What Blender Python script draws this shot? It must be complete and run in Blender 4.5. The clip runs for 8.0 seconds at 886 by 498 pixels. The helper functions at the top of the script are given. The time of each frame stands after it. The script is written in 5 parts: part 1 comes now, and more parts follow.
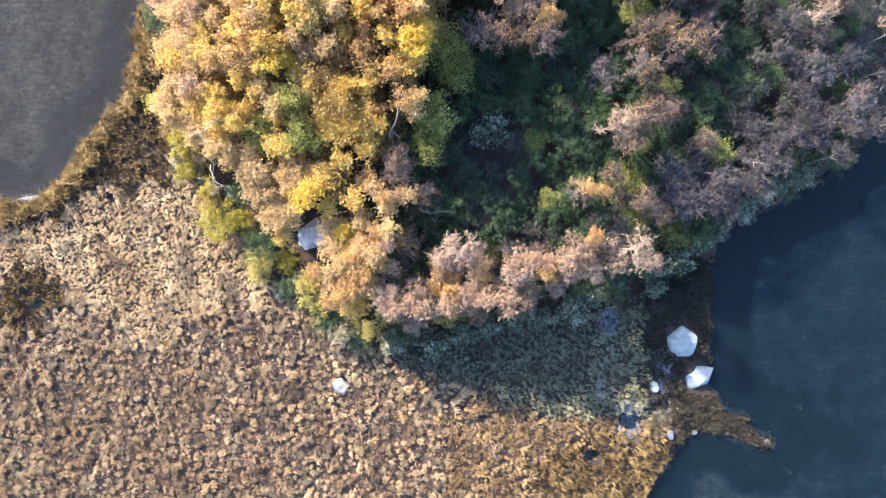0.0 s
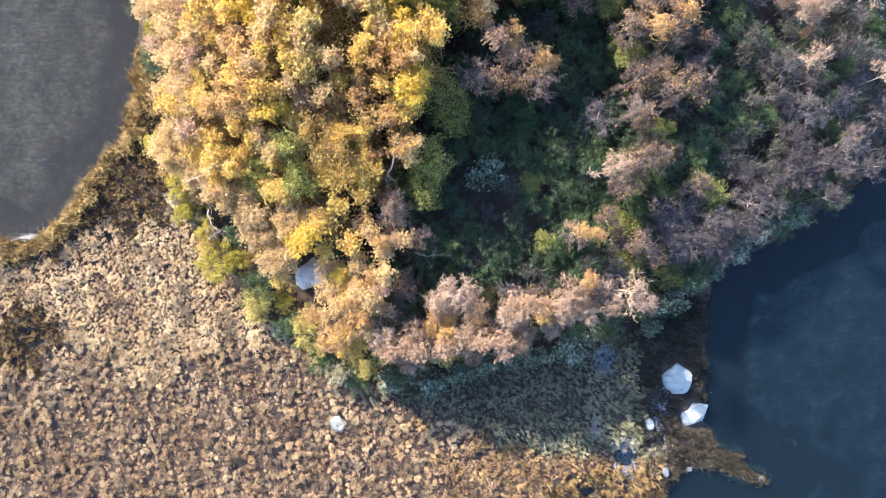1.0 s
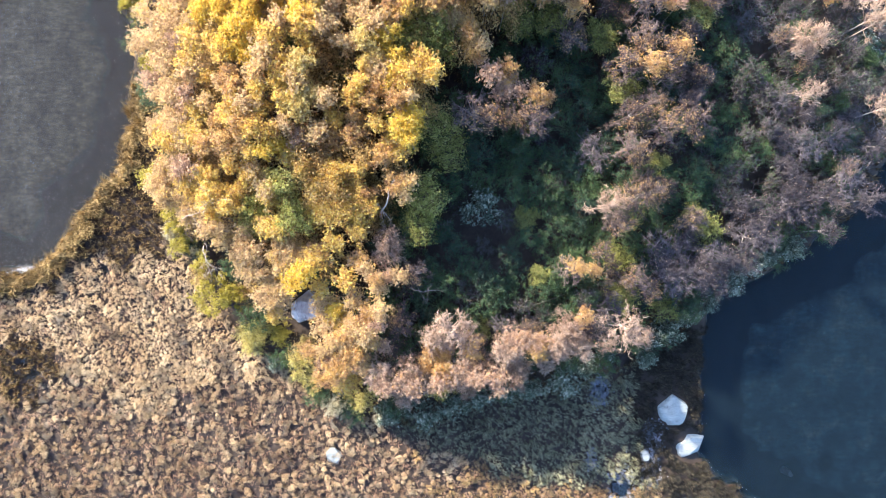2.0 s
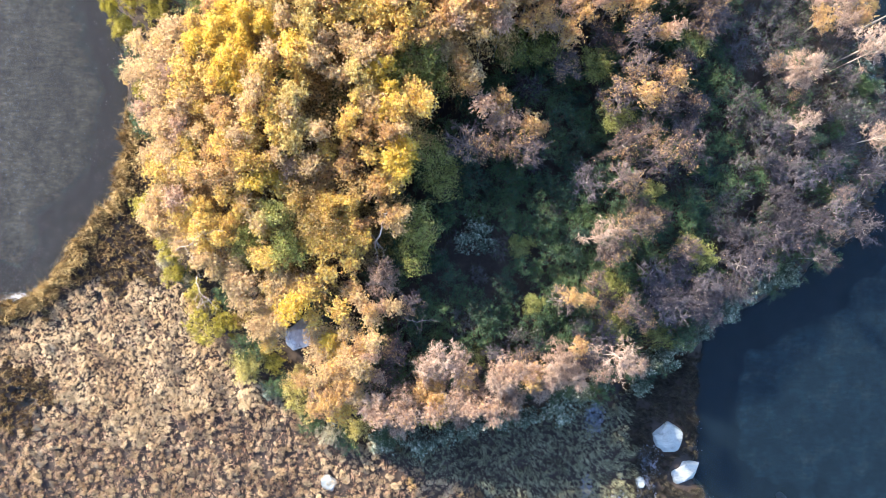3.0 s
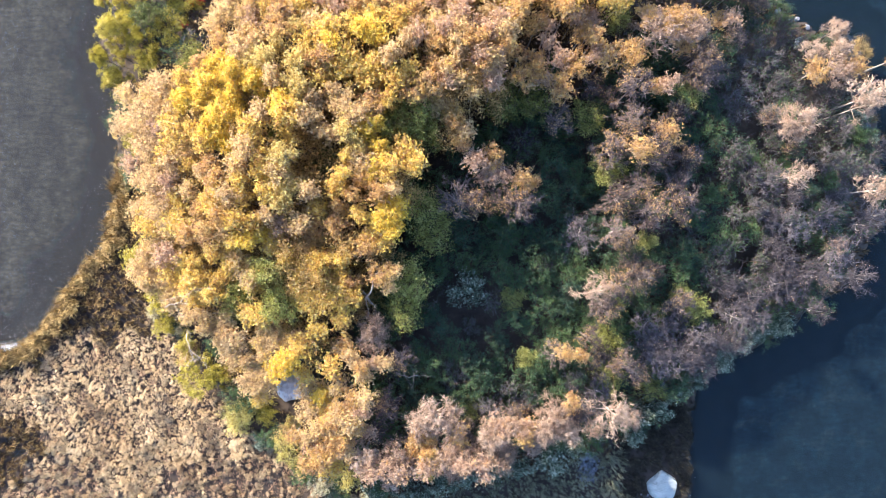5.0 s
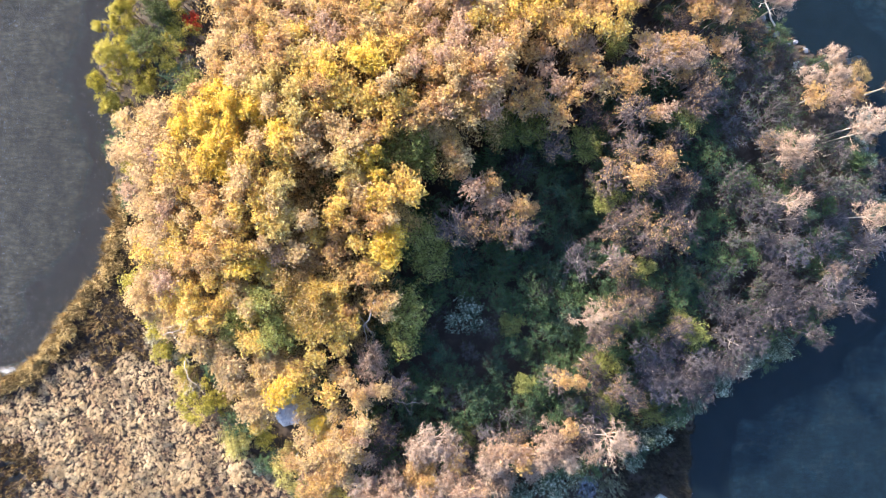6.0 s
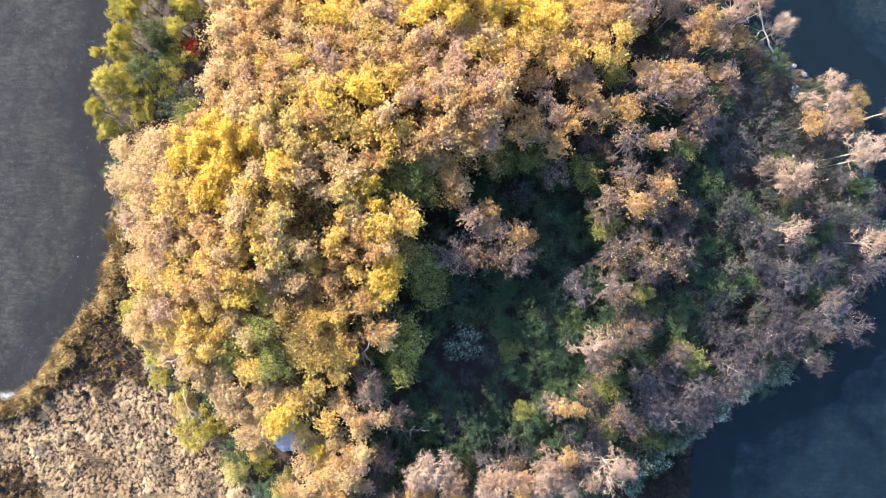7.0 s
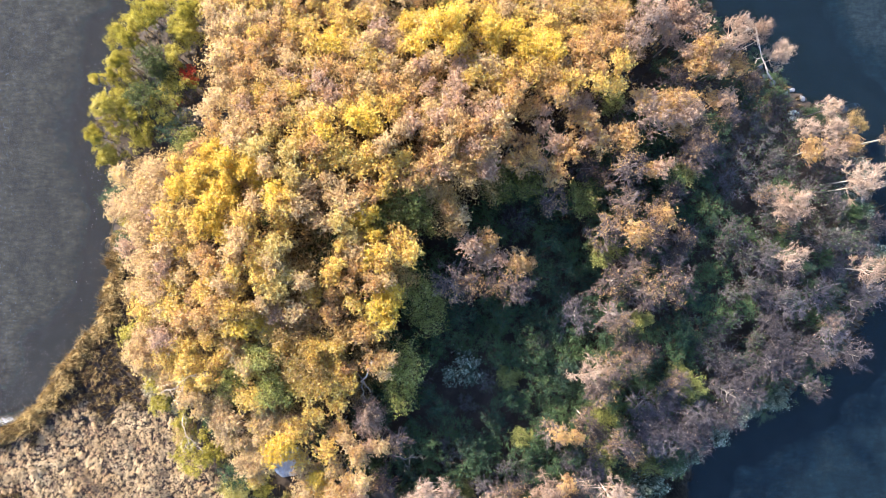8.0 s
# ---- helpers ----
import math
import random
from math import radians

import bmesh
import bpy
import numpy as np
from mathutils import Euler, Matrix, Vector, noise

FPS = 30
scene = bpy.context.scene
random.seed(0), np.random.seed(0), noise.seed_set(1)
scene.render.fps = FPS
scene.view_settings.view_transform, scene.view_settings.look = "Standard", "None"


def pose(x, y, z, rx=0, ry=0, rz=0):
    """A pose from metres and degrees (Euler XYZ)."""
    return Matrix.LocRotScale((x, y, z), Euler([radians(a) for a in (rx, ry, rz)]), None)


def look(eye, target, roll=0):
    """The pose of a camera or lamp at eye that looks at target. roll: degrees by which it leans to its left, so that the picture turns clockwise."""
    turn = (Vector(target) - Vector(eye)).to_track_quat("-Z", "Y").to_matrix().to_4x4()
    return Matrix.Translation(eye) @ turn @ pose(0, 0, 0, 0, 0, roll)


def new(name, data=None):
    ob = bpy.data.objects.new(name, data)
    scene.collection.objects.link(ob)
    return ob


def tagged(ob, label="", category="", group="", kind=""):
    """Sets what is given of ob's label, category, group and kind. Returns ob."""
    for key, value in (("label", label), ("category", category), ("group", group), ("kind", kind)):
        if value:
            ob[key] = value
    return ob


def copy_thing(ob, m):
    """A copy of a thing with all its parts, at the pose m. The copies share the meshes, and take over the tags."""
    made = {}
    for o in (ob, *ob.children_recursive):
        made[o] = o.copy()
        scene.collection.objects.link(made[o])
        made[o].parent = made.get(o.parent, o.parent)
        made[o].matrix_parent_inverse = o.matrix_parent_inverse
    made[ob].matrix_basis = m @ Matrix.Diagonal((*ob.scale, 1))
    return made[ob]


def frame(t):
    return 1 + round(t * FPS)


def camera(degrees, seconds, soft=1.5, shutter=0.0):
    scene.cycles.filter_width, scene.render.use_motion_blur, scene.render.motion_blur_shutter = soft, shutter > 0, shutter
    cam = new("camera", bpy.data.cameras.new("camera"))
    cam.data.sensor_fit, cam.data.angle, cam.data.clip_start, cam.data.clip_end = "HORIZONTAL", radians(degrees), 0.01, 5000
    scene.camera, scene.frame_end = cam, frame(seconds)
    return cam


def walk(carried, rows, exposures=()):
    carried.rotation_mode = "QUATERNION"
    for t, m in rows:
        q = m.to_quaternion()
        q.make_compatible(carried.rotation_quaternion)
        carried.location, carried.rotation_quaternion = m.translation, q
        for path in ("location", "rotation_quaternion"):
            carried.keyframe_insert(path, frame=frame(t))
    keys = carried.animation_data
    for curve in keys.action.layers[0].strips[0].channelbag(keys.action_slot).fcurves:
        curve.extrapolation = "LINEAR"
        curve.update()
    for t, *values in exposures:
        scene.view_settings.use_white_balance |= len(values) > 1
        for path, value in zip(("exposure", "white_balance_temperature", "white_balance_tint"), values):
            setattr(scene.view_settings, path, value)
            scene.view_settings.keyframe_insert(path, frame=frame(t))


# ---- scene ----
# Autumn wood on a point of land between two arms of a lake, with a boggy meadow, seen straight down from 45 m.
cam = camera(70.0, 8.0, 0.95)
walk(cam, [
    (0.0, pose(0.000, -0.000, 44.970, 0.096, 0.150, 0.067)),
    (0.5, pose(0.102, 1.450, 45.136, 0.076, 0.148, 0.027)),
    (1.0, pose(0.246, 2.761, 45.259, 0.057, 0.145, -0.014)),
    (1.5, pose(0.388, 3.959, 45.322, 0.038, 0.143, -0.055)),
    (3.0, pose(0.949, 6.979, 45.233, -0.021, 0.135, -0.177)),
    (3.5, pose(1.117, 7.874, 45.137, -0.040, 0.132, -0.217)),
    (4.0, pose(1.274, 8.768, 45.060, -0.059, 0.129, -0.258)),
    (4.5, pose(1.400, 9.630, 45.017, -0.079, 0.127, -0.299)),
    (6.0, pose(1.621, 12.205, 44.967, -0.137, 0.119, -0.421)),
    (6.5, pose(1.677, 13.066, 44.944, -0.156, 0.116, -0.461)),
    (7.0, pose(1.720, 13.964, 44.966, -0.176, 0.114, -0.502)),
    (7.5, pose(1.775, 14.868, 44.976, -0.195, 0.111, -0.542)),
    (8.0, pose(1.822, 15.735, 44.994, -0.215, 0.108, -0.583)),
], [(0.0, 1.7, 5500, 15), (4.5, 1.69, 5500, 15), (8.0, 1.56, 5500, 15)])

# ---- world and sun ----
SUN_AZ, SUN_EL = 315.0, 25.0      # from the north-west, low
world = bpy.data.worlds.new("sky")
world.use_nodes = True
scene.world = world
wn = world.node_tree.nodes
sky = wn.new("ShaderNodeTexSky")
sky.sky_type, sky.sun_disc = "NISHITA", False
sky.sun_elevation, sky.sun_rotation = radians(SUN_EL), radians(SUN_AZ)
world.node_tree.links.new(sky.outputs[0], wn["Background"].inputs[0])
wn["Background"].inputs[1].default_value = 0.16
sun = new("sun", bpy.data.lights.new("sun", "SUN"))
sun.data.energy, sun.data.angle, sun.data.color = 6.1, radians(0.6), (1.0, 0.81, 0.53)
az, el = radians(SUN_AZ), radians(SUN_EL)
SUN_AT = Vector((math.sin(az) * math.cos(el), math.cos(az) * math.cos(el), math.sin(el)))
sun.matrix_world = look(SUN_AT * 120, (0, 0, 0))


# ---- materials ----
def ramp_node(nt, fac, stops):
    r = nt.nodes.new("ShaderNodeValToRGB")
    while len(r.color_ramp.elements) < len(stops):
        r.color_ramp.elements.new(0.5)
    for e, (p, c) in zip(r.color_ramp.elements, stops):
        e.position, e.color = p, (*c, 1)
    nt.links.new(fac, r.inputs[0])
    return r.outputs[0]


def noise_node(nt, scale, detail=4.0, rough=0.6, world_space=True, stretch=None):
    n = nt.nodes.new("ShaderNodeTexNoise")
    n.inputs["Scale"].default_value, n.inputs["Detail"].default_value, n.inputs["Roughness"].default_value = scale, detail, rough
    if world_space:
        source = nt.nodes.new("ShaderNodeNewGeometry").outputs["Position"]
    else:
        source = nt.nodes.new("ShaderNodeTexCoord").outputs["Object"]
    if stretch:
        m = nt.nodes.new("ShaderNodeMapping")
        m.inputs["Scale"].default_value = stretch
        nt.links.new(source, m.inputs[0])
        source = m.outputs[0]
    nt.links.new(source, n.inputs["Vector"])
    return n.outputs["Fac"]


def math_node(nt, op, a, b, clamp=False):
    m = nt.nodes.new("ShaderNodeMath")
    m.operation, m.use_clamp = op, clamp
    for s, v in zip(m.inputs, (a, b)):
        if isinstance(v, (int, float)):
            s.default_value = v
        else:
            nt.links.new(v, s)
    return m.outputs[0]


def mix_node(nt, fac, a, b, blend="MIX"):
    m = nt.nodes.new("ShaderNodeMix")
    m.data_type, m.blend_type = "RGBA", blend
    for s, v in ((m.inputs[0], fac), (m.inputs[6], a), (m.inputs[7], b)):
        if isinstance(v, (int, float)):
            s.default_value = v
        elif isinstance(v, tuple):
            s.default_value = (*v, 1)
        else:
            nt.links.new(v, s)
    return m.outputs[2]


def fresh(name):
    m = bpy.data.materials.new(name)
    m.use_nodes = True
    nt = m.node_tree
    return m, nt, nt.nodes["Principled BSDF"], nt.nodes["Material Output"]


def leaf_material(name, stops, glow=0.54, rough=0.55, tree_share=0.2, patch=1.8):
    """Leaves: tone by tree, by leaf and by patches of the crown; light shines through them."""
    m, nt, b, out = fresh(name)
    tree = nt.nodes.new("ShaderNodeObjectInfo").outputs["Random"]
    leaf = nt.nodes.new("ShaderNodeNewGeometry").outputs["Random Per Island"]
    spot = math_node(nt, "SUBTRACT", noise_node(nt, patch, 4, 0.7), 0.5)
    f = math_node(nt, "ADD", math_node(nt, "MULTIPLY", tree, tree_share), math_node(nt, "MULTIPLY", leaf, 1 - tree_share))
    f = math_node(nt, "ADD", f, math_node(nt, "MULTIPLY", spot, 1.1), True)
    col = ramp_node(nt, f, stops)
    nt.links.new(col, b.inputs["Base Color"])
    b.inputs["Roughness"].default_value = rough
    b.inputs["Specular IOR Level"].default_value = 0.3
    tr = nt.nodes.new("ShaderNodeBsdfTranslucent")
    nt.links.new(col, tr.inputs[0])
    mx = nt.nodes.new("ShaderNodeMixShader")
    mx.inputs[0].default_value = glow
    nt.links.new(b.outputs[0], mx.inputs[1])
    nt.links.new(tr.outputs[0], mx.inputs[2])
    nt.links.new(mx.outputs[0], out.inputs[0])
    return m


def solid_material(name, stops, scale, rough=0.85, bump=0.3, fine=None, island=0.0, tree=0.0, spec=0.3, stretch=None, distance=0.03):
    """A matt natural surface: tone by coarse and fine noise, with relief."""
    m, nt, b, _ = fresh(name)
    coarse, grain = noise_node(nt, scale, 5, 0.65, stretch=stretch), noise_node(nt, fine or scale * 9, 4, 0.7, stretch=stretch)
    f = math_node(nt, "ADD", math_node(nt, "MULTIPLY", coarse, 0.65), math_node(nt, "MULTIPLY", grain, 0.35))
    if island:
        isl = math_node(nt, "SUBTRACT", nt.nodes.new("ShaderNodeNewGeometry").outputs["Random Per Island"], 0.5)
        f = math_node(nt, "ADD", f, math_node(nt, "MULTIPLY", isl, island))
    if tree:
        rnd = math_node(nt, "SUBTRACT", nt.nodes.new("ShaderNodeObjectInfo").outputs["Random"], 0.5)
        f = math_node(nt, "ADD", f, math_node(nt, "MULTIPLY", rnd, tree))
    nt.links.new(ramp_node(nt, f, stops), b.inputs["Base Color"])
    b.inputs["Roughness"].default_value, b.inputs["Specular IOR Level"].default_value = rough, spec
    if bump:
        bp = nt.nodes.new("ShaderNodeBump")
        bp.inputs["Strength"].default_value, bp.inputs["Distance"].default_value = bump, distance
        nt.links.new(grain, bp.inputs["Height"])
        nt.links.new(bp.outputs[0], b.inputs["Normal"])
    return m


M_YELLOW = leaf_material("yellow_leaves", [(0.0, (0.30, 0.16, 0.06)), (0.22, (0.56, 0.36, 0.12)), (0.45, (0.77, 0.56, 0.12)), (0.72, (0.80, 0.63, 0.17)), (1.0, (0.66, 0.60, 0.30))])
M_BRIGHT = leaf_material("bright_yellow_leaves", [(0.0, (0.60, 0.41, 0.07)), (0.5, (0.80, 0.60, 0.08)), (1.0, (0.86, 0.71, 0.22))])
M_GOLD = leaf_material("golden_beige_leaves", [(0.0, (0.34, 0.21, 0.11)), (0.35, (0.60, 0.44, 0.24)), (0.65, (0.74, 0.57, 0.31)), (1.0, (0.80, 0.60, 0.16))])
M_ORANGE = leaf_material("orange_leaves", [(0.0, (0.28, 0.15, 0.08)), (0.35, (0.52, 0.34, 0.18)), (0.7, (0.68, 0.44, 0.15)), (1.0, (0.78, 0.58, 0.20))])
M_TAN = leaf_material("withered_tan_leaves", [(0.0, (0.34, 0.21, 0.15)), (0.5, (0.56, 0.39, 0.27)), (0.8, (0.70, 0.52, 0.36)), (1.0, (0.72, 0.46, 0.19))])
M_GREEN = leaf_material("green_leaves", [(0.0, (0.025, 0.049, 0.039)), (0.3, (0.051, 0.090, 0.059)), (0.55, (0.081, 0.137, 0.055)), (0.8, (0.110, 0.164, 0.061)), (1.0, (0.101, 0.135, 0.101))], glow=0.35, tree_share=0.6)
M_MOSS = leaf_material("dusky_green_leaves", [(0.0, (0.12, 0.13, 0.035)), (0.4, (0.26, 0.275, 0.07)), (0.75, (0.43, 0.43, 0.125)), (1.0, (0.58, 0.55, 0.22))], glow=0.4, tree_share=0.45)
M_DARKLEAF = leaf_material("dark_green_leaves", [(0.0, (0.03, 0.045, 0.015)), (0.5, (0.085, 0.11, 0.03)), (1.0, (0.20, 0.22, 0.06))], glow=0.35, tree_share=0.3)
M_BLUE = leaf_material("grey_green_leaves", [(0.0, (0.045, 0.075, 0.055)), (0.40, (0.14, 0.19, 0.14)), (0.68, (0.36, 0.42, 0.33)), (1.0, (0.80, 0.80, 0.70))], tree_share=0.2, patch=1.6)
M_OLIVE = leaf_material("olive_needles", [(0.0, (0.16, 0.145, 0.02)), (0.4, (0.42, 0.37, 0.045)), (0.75, (0.64, 0.56, 0.12)), (1.0, (0.74, 0.68, 0.32))], tree_share=0.3)
M_LIME = leaf_material("yellow_green_leaves", [(0.0, (0.36, 0.31, 0.06)), (0.5, (0.66, 0.58, 0.18)), (1.0, (0.76, 0.69, 0.36))])
M_PALE = leaf_material("pale_willow_leaves", [(0.0, (0.40, 0.36, 0.22)), (0.5, (0.60, 0.55, 0.38)), (1.0, (0.72, 0.68, 0.52))])
M_PALEGREEN = leaf_material("pale_yellow_green_leaves", [(0.0, (0.42, 0.31, 0.10)), (0.5, (0.68, 0.54, 0.18)), (1.0, (0.76, 0.65, 0.32))])
M_RUSSET = leaf_material("russet_leaves", [(0.0, (0.30, 0.18, 0.075)), (0.5, (0.52, 0.36, 0.14)), (1.0, (0.68, 0.52, 0.22))])
M_RED = leaf_material("red_leaves", [(0.0, (0.35, 0.03, 0.02)), (1.0, (0.60, 0.10, 0.05))])
M_TWIG_TAN = solid_material("tan_twigs", [(0.2, (0.184, 0.116, 0.084)), (0.5, (0.377, 0.273, 0.205)), (0.8, (0.570, 0.453, 0.363))], 0.9, 0.8, 0, island=0.5, tree=0.3)
M_TWIG_GOLD = solid_material("golden_twigs", [(0.2, (0.28, 0.18, 0.09)), (0.5, (0.52, 0.38, 0.20)), (0.8, (0.68, 0.53, 0.31))], 0.9, 0.8, 0, island=0.5, tree=0.3)
M_TWIG_BROWN = solid_material("brown_twigs", [(0.2, (0.064, 0.047, 0.044)), (0.5, (0.14, 0.104, 0.095)), (0.8, (0.29, 0.23, 0.21))], 0.9, 0.8, 0, island=0.5, tree=0.3)
M_TWIG_GREY = solid_material("grey_twigs", [(0.2, (0.036, 0.031, 0.035)), (0.5, (0.098, 0.084, 0.092)), (0.8, (0.215, 0.19, 0.20))], 0.9, 0.8, 0, island=0.5, tree=0.3)
M_BARK = solid_material("grey_birch_bark", [(0.25, (0.10, 0.085, 0.07)), (0.5, (0.36, 0.32, 0.28)), (0.75, (0.60, 0.56, 0.50))], 3.0, 0.8, 0.5)
M_WHITEWOOD = solid_material("bleached_wood", [(0.25, (0.32, 0.26, 0.21)), (0.6, (0.58, 0.49, 0.40))], 3.0, 0.75, 0.4, island=0.2)
M_DARKWOOD = solid_material("dark_stems", [(0.2, (0.05, 0.035, 0.025)), (0.7, (0.18, 0.13, 0.09))], 3.0, 0.9, 0.3)
M_GRASS = solid_material("withered_meadow_grass", [(0.28, (0.184, 0.111, 0.056)), (0.42, (0.336, 0.231, 0.126)), (0.54, (0.469, 0.352, 0.200)), (0.68, (0.607, 0.495, 0.321))], 0.35, 0.75, 0, fine=1.8, island=0.12, spec=0.2)
M_GOLDGRASS = solid_material("golden_brown_grass", [(0.28, (0.138, 0.079, 0.033)), (0.42, (0.276, 0.180, 0.076)), (0.54, (0.414, 0.291, 0.130)), (0.68, (0.570, 0.435, 0.233))], 0.35, 0.75, 0, fine=1.8, island=0.16, spec=0.2)
M_HAY = solid_material("pale_fine_grass", [(0.28, (0.221, 0.139, 0.074)), (0.42, (0.368, 0.259, 0.144)), (0.54, (0.478, 0.361, 0.214)), (0.68, (0.589, 0.481, 0.316))], 0.35, 0.75, 0, fine=1.8, island=0.10, spec=0.2)
M_LITTER = solid_material("dead_grass_litter", [(0.3, (0.138, 0.079, 0.051)), (0.5, (0.267, 0.171, 0.112)), (0.7, (0.405, 0.287, 0.186))], 0.35, 0.85, 0, fine=1.8, island=0.3, spec=0.15)
M_SEDGE = solid_material("brown_gold_sedge", [(0.28, (0.05, 0.028, 0.014)), (0.5, (0.15, 0.096, 0.043)), (0.75, (0.38, 0.28, 0.12))], 0.9, 0.75, 0, fine=4.0, island=0.6, spec=0.2)
# the sedge brightened to gold, sunlight on the bank's edge put into colour
M_SUNLIT_SEDGE = solid_material("sunlit_gold_sedge", [(0.28, (0.09, 0.055, 0.022)), (0.5, (0.30, 0.21, 0.085)), (0.72, (0.62, 0.47, 0.21))], 0.9, 0.75, 0, fine=4.0, island=0.45, spec=0.2)
# olive tone puts the wood's shadow into the grass colour
M_SHADED_GRASS = solid_material("shade_toned_grass", [(0.30, (0.12, 0.122, 0.078)), (0.5, (0.25, 0.252, 0.158)), (0.7, (0.43, 0.425, 0.28))], 0.5, 0.8, 0, fine=2.5, island=0.35, spec=0.2)
M_HEATH = solid_material("dark_heath", [(0.3, (0.016, 0.016, 0.013)), (0.5, (0.040, 0.037, 0.028)), (0.75, (0.11, 0.09, 0.06))], 0.9, 0.85, 0, fine=4.0, island=0.5, spec=0.2)
M_GREYWOOD = solid_material("weathered_grey_wood", [(0.3, (0.11, 0.10, 0.095)), (0.7, (0.26, 0.24, 0.225))], 4.0, 0.85, 0.4)
M_BOULDER = solid_material("pale_granite", [(0.34, (0.14, 0.15, 0.145)), (0.42, (0.29, 0.315, 0.30)), (0.55, (0.375, 0.405, 0.385)), (0.7, (0.47, 0.50, 0.48))], 1.3, 0.85, 0.8, fine=9.0, distance=0.06, stretch=(1, 2.2, 1))
M_FOAM = solid_material("pale_foam", [(0.3, (0.55, 0.56, 0.56)), (0.7, (0.80, 0.80, 0.80))], 4.0, 0.6, 0)
M_BRACKEN = solid_material("fallen_leaves_and_fern", [(0.3, (0.05, 0.036, 0.022)), (0.5, (0.115, 0.082, 0.045)), (0.75, (0.22, 0.16, 0.08))], 0.9, 0.85, 0, fine=4.0, island=0.5, spec=0.2)
# blue-grey stands in for sky on wet mud, and for shade on stones
M_PEBBLE = solid_material("sky_and_shade_grey", [(0.3, (0.08, 0.082, 0.095)), (0.5, (0.15, 0.155, 0.18)), (0.7, (0.26, 0.265, 0.30))], 3.0, 0.45, 0, island=0.5, spec=0.5)
# white streaked rock, brightened in place of sunlight that misses it
M_BRIGHT_ROCK = solid_material("white_streaked_rock", [(0.36, (0.24, 0.23, 0.25)), (0.46, (0.55, 0.54, 0.55)), (0.7, (0.74, 0.73, 0.73))], 1.2, 0.8, 0.8, fine=7.0, distance=0.06, stretch=(2.4, 0.7, 1))


# ---- ground ----
SHORE_WEST = [
    (-31.7, 3.2), (-29.3, 3.5), (-27.6, 4.5), (-26.4, 6.1), (-25, 8.2), (-23.8, 9.7), (-22.6, 11), (-22.2, 13.4), (-21.8, 15.8),
    (-22.2, 15.9), (-21.6, 18.3), (-22.1, 21.5), (-22.8, 24.3), (-22, 27.9), (-20.8, 30.7), (-18.5, 33.5),
]
SHORE_EAST = [
    (20.8, 33.1), (22.6, 29.8), (25.6, 27), (27.8, 25.9), (30.7, 24.7), (31.7, 22.9), (32.3, 19.7), (32.7, 15.7), (32.5, 12.1), (30.4, 8.1),
    (26.4, 5.3), (23.2, 3.1), (20.6, 2.3), (19.3, 0.5), (18.9, -2.3), (18.8, -5.1), (18.7, -7.9), (18.6, -9.8), (19.7, -11), (21.8, -12.4),
    (23.3, -13.7), (22.7, -14.1), (20.8, -13.4), (19.3, -12.7), (17.8, -12.8), (16.7, -13.7), (15.9, -14.9), (14, -17.6),
]
WOOD_EDGE = [
    (-21.6, 15.4), (-20.8, 11.8), (-19.6, 6.9), (-17.8, 4.1), (-15.6, 0.5), (-12.3, -2.3), (-9.1, -5.1), (-6.7, -6.7), (-2.7, -7.1),
    (0.5, -6.5), (4.5, -5.3), (8.6, -4.7), (12.6, -3.9), (15.8, -1.9),
]
YELLOW = [
    (-18, 20.6), (-18.3, 15.5), (-16.5, 9), (-13.8, 6.3), (-11.4, 5.6), (-8.7, 3.5), (-4.6, 4.8), (-3.2, 8.9), (-1.1, 12.9), (0.9, 16),
    (5.1, 20.3), (6.4, 23.7), (12.6, 25.3), (14.3, 30.4), (-12.8, 30.7),
]
POOLS = [
    (-29.2, -3.7), (13.2, -12.1), (15.2, -10.9), (15.4, -8.3), (11.6, -5.1), (10.2, -14.5), (2.7, -11.9), (11, -9.9), (-23.8, 3.6),
    (-24.4, 0.9),
]
DELL = [
    (-17.3, 24.2), (-16.9, 26.7), (-15, 27.4), (-14.4, 25.5), (-14.5, 23.4), (-16.3, 23), (-18.2, 23.3),
]
GREEN = [
    (-1.9, 13.3), (4.7, 19.8), (12, 19.7), (15.9, 28.5), (22.8, 26.5), (28.5, 22.6), (30, 15.7), (26.8, 8.4), (20.7, 4.7), (16.8, 0.9),
    (8.2, -2.2), (-1, -3.7), (-5.6, -2.2),
]
POOL_SIZES = [1.0, 0.9, 0.7, 0.6, 0.6, 0.7, 0.35, 0.35, 0.4, 0.3]

LAND = [(-95, -80), (-95, 7), (-60, 5.5), (-42, 3.6)] + SHORE_WEST + [(-13, 39), (-2, 43), (10, 41), (17, 38)] + SHORE_EAST + [(11, -22), (5, -32), (0, -80)]
WOOD = WOOD_EDGE + [p for p in reversed(SHORE_EAST) if p[1] > -1] + [(17, 38), (10, 41), (-2, 43), (-13, 39)] + [p for p in reversed(SHORE_WEST) if p[1] > 15]


def inside_by(poly, x, y):
    """Signed distance to a closed outline, positive inside."""
    p = np.array(poly, float)
    q = np.roll(p, -1, 0)
    best, odd = np.full(x.shape, 1e9), np.zeros(x.shape, bool)
    for (ax, ay), (bx, by) in zip(p, q):
        dx, dy = bx - ax, by - ay
        t = np.clip(((x - ax) * dx + (y - ay) * dy) / (dx * dx + dy * dy + 1e-9), 0, 1)
        best = np.minimum(best, (x - ax - t * dx) ** 2 + (y - ay - t * dy) ** 2)
        cross = (ay > y) != (by > y)
        odd ^= cross & (x < ax + (y - ay) * dx / (dy if abs(dy) > 1e-9 else 1e-9))
    return np.where(odd, 1, -1) * np.sqrt(best)


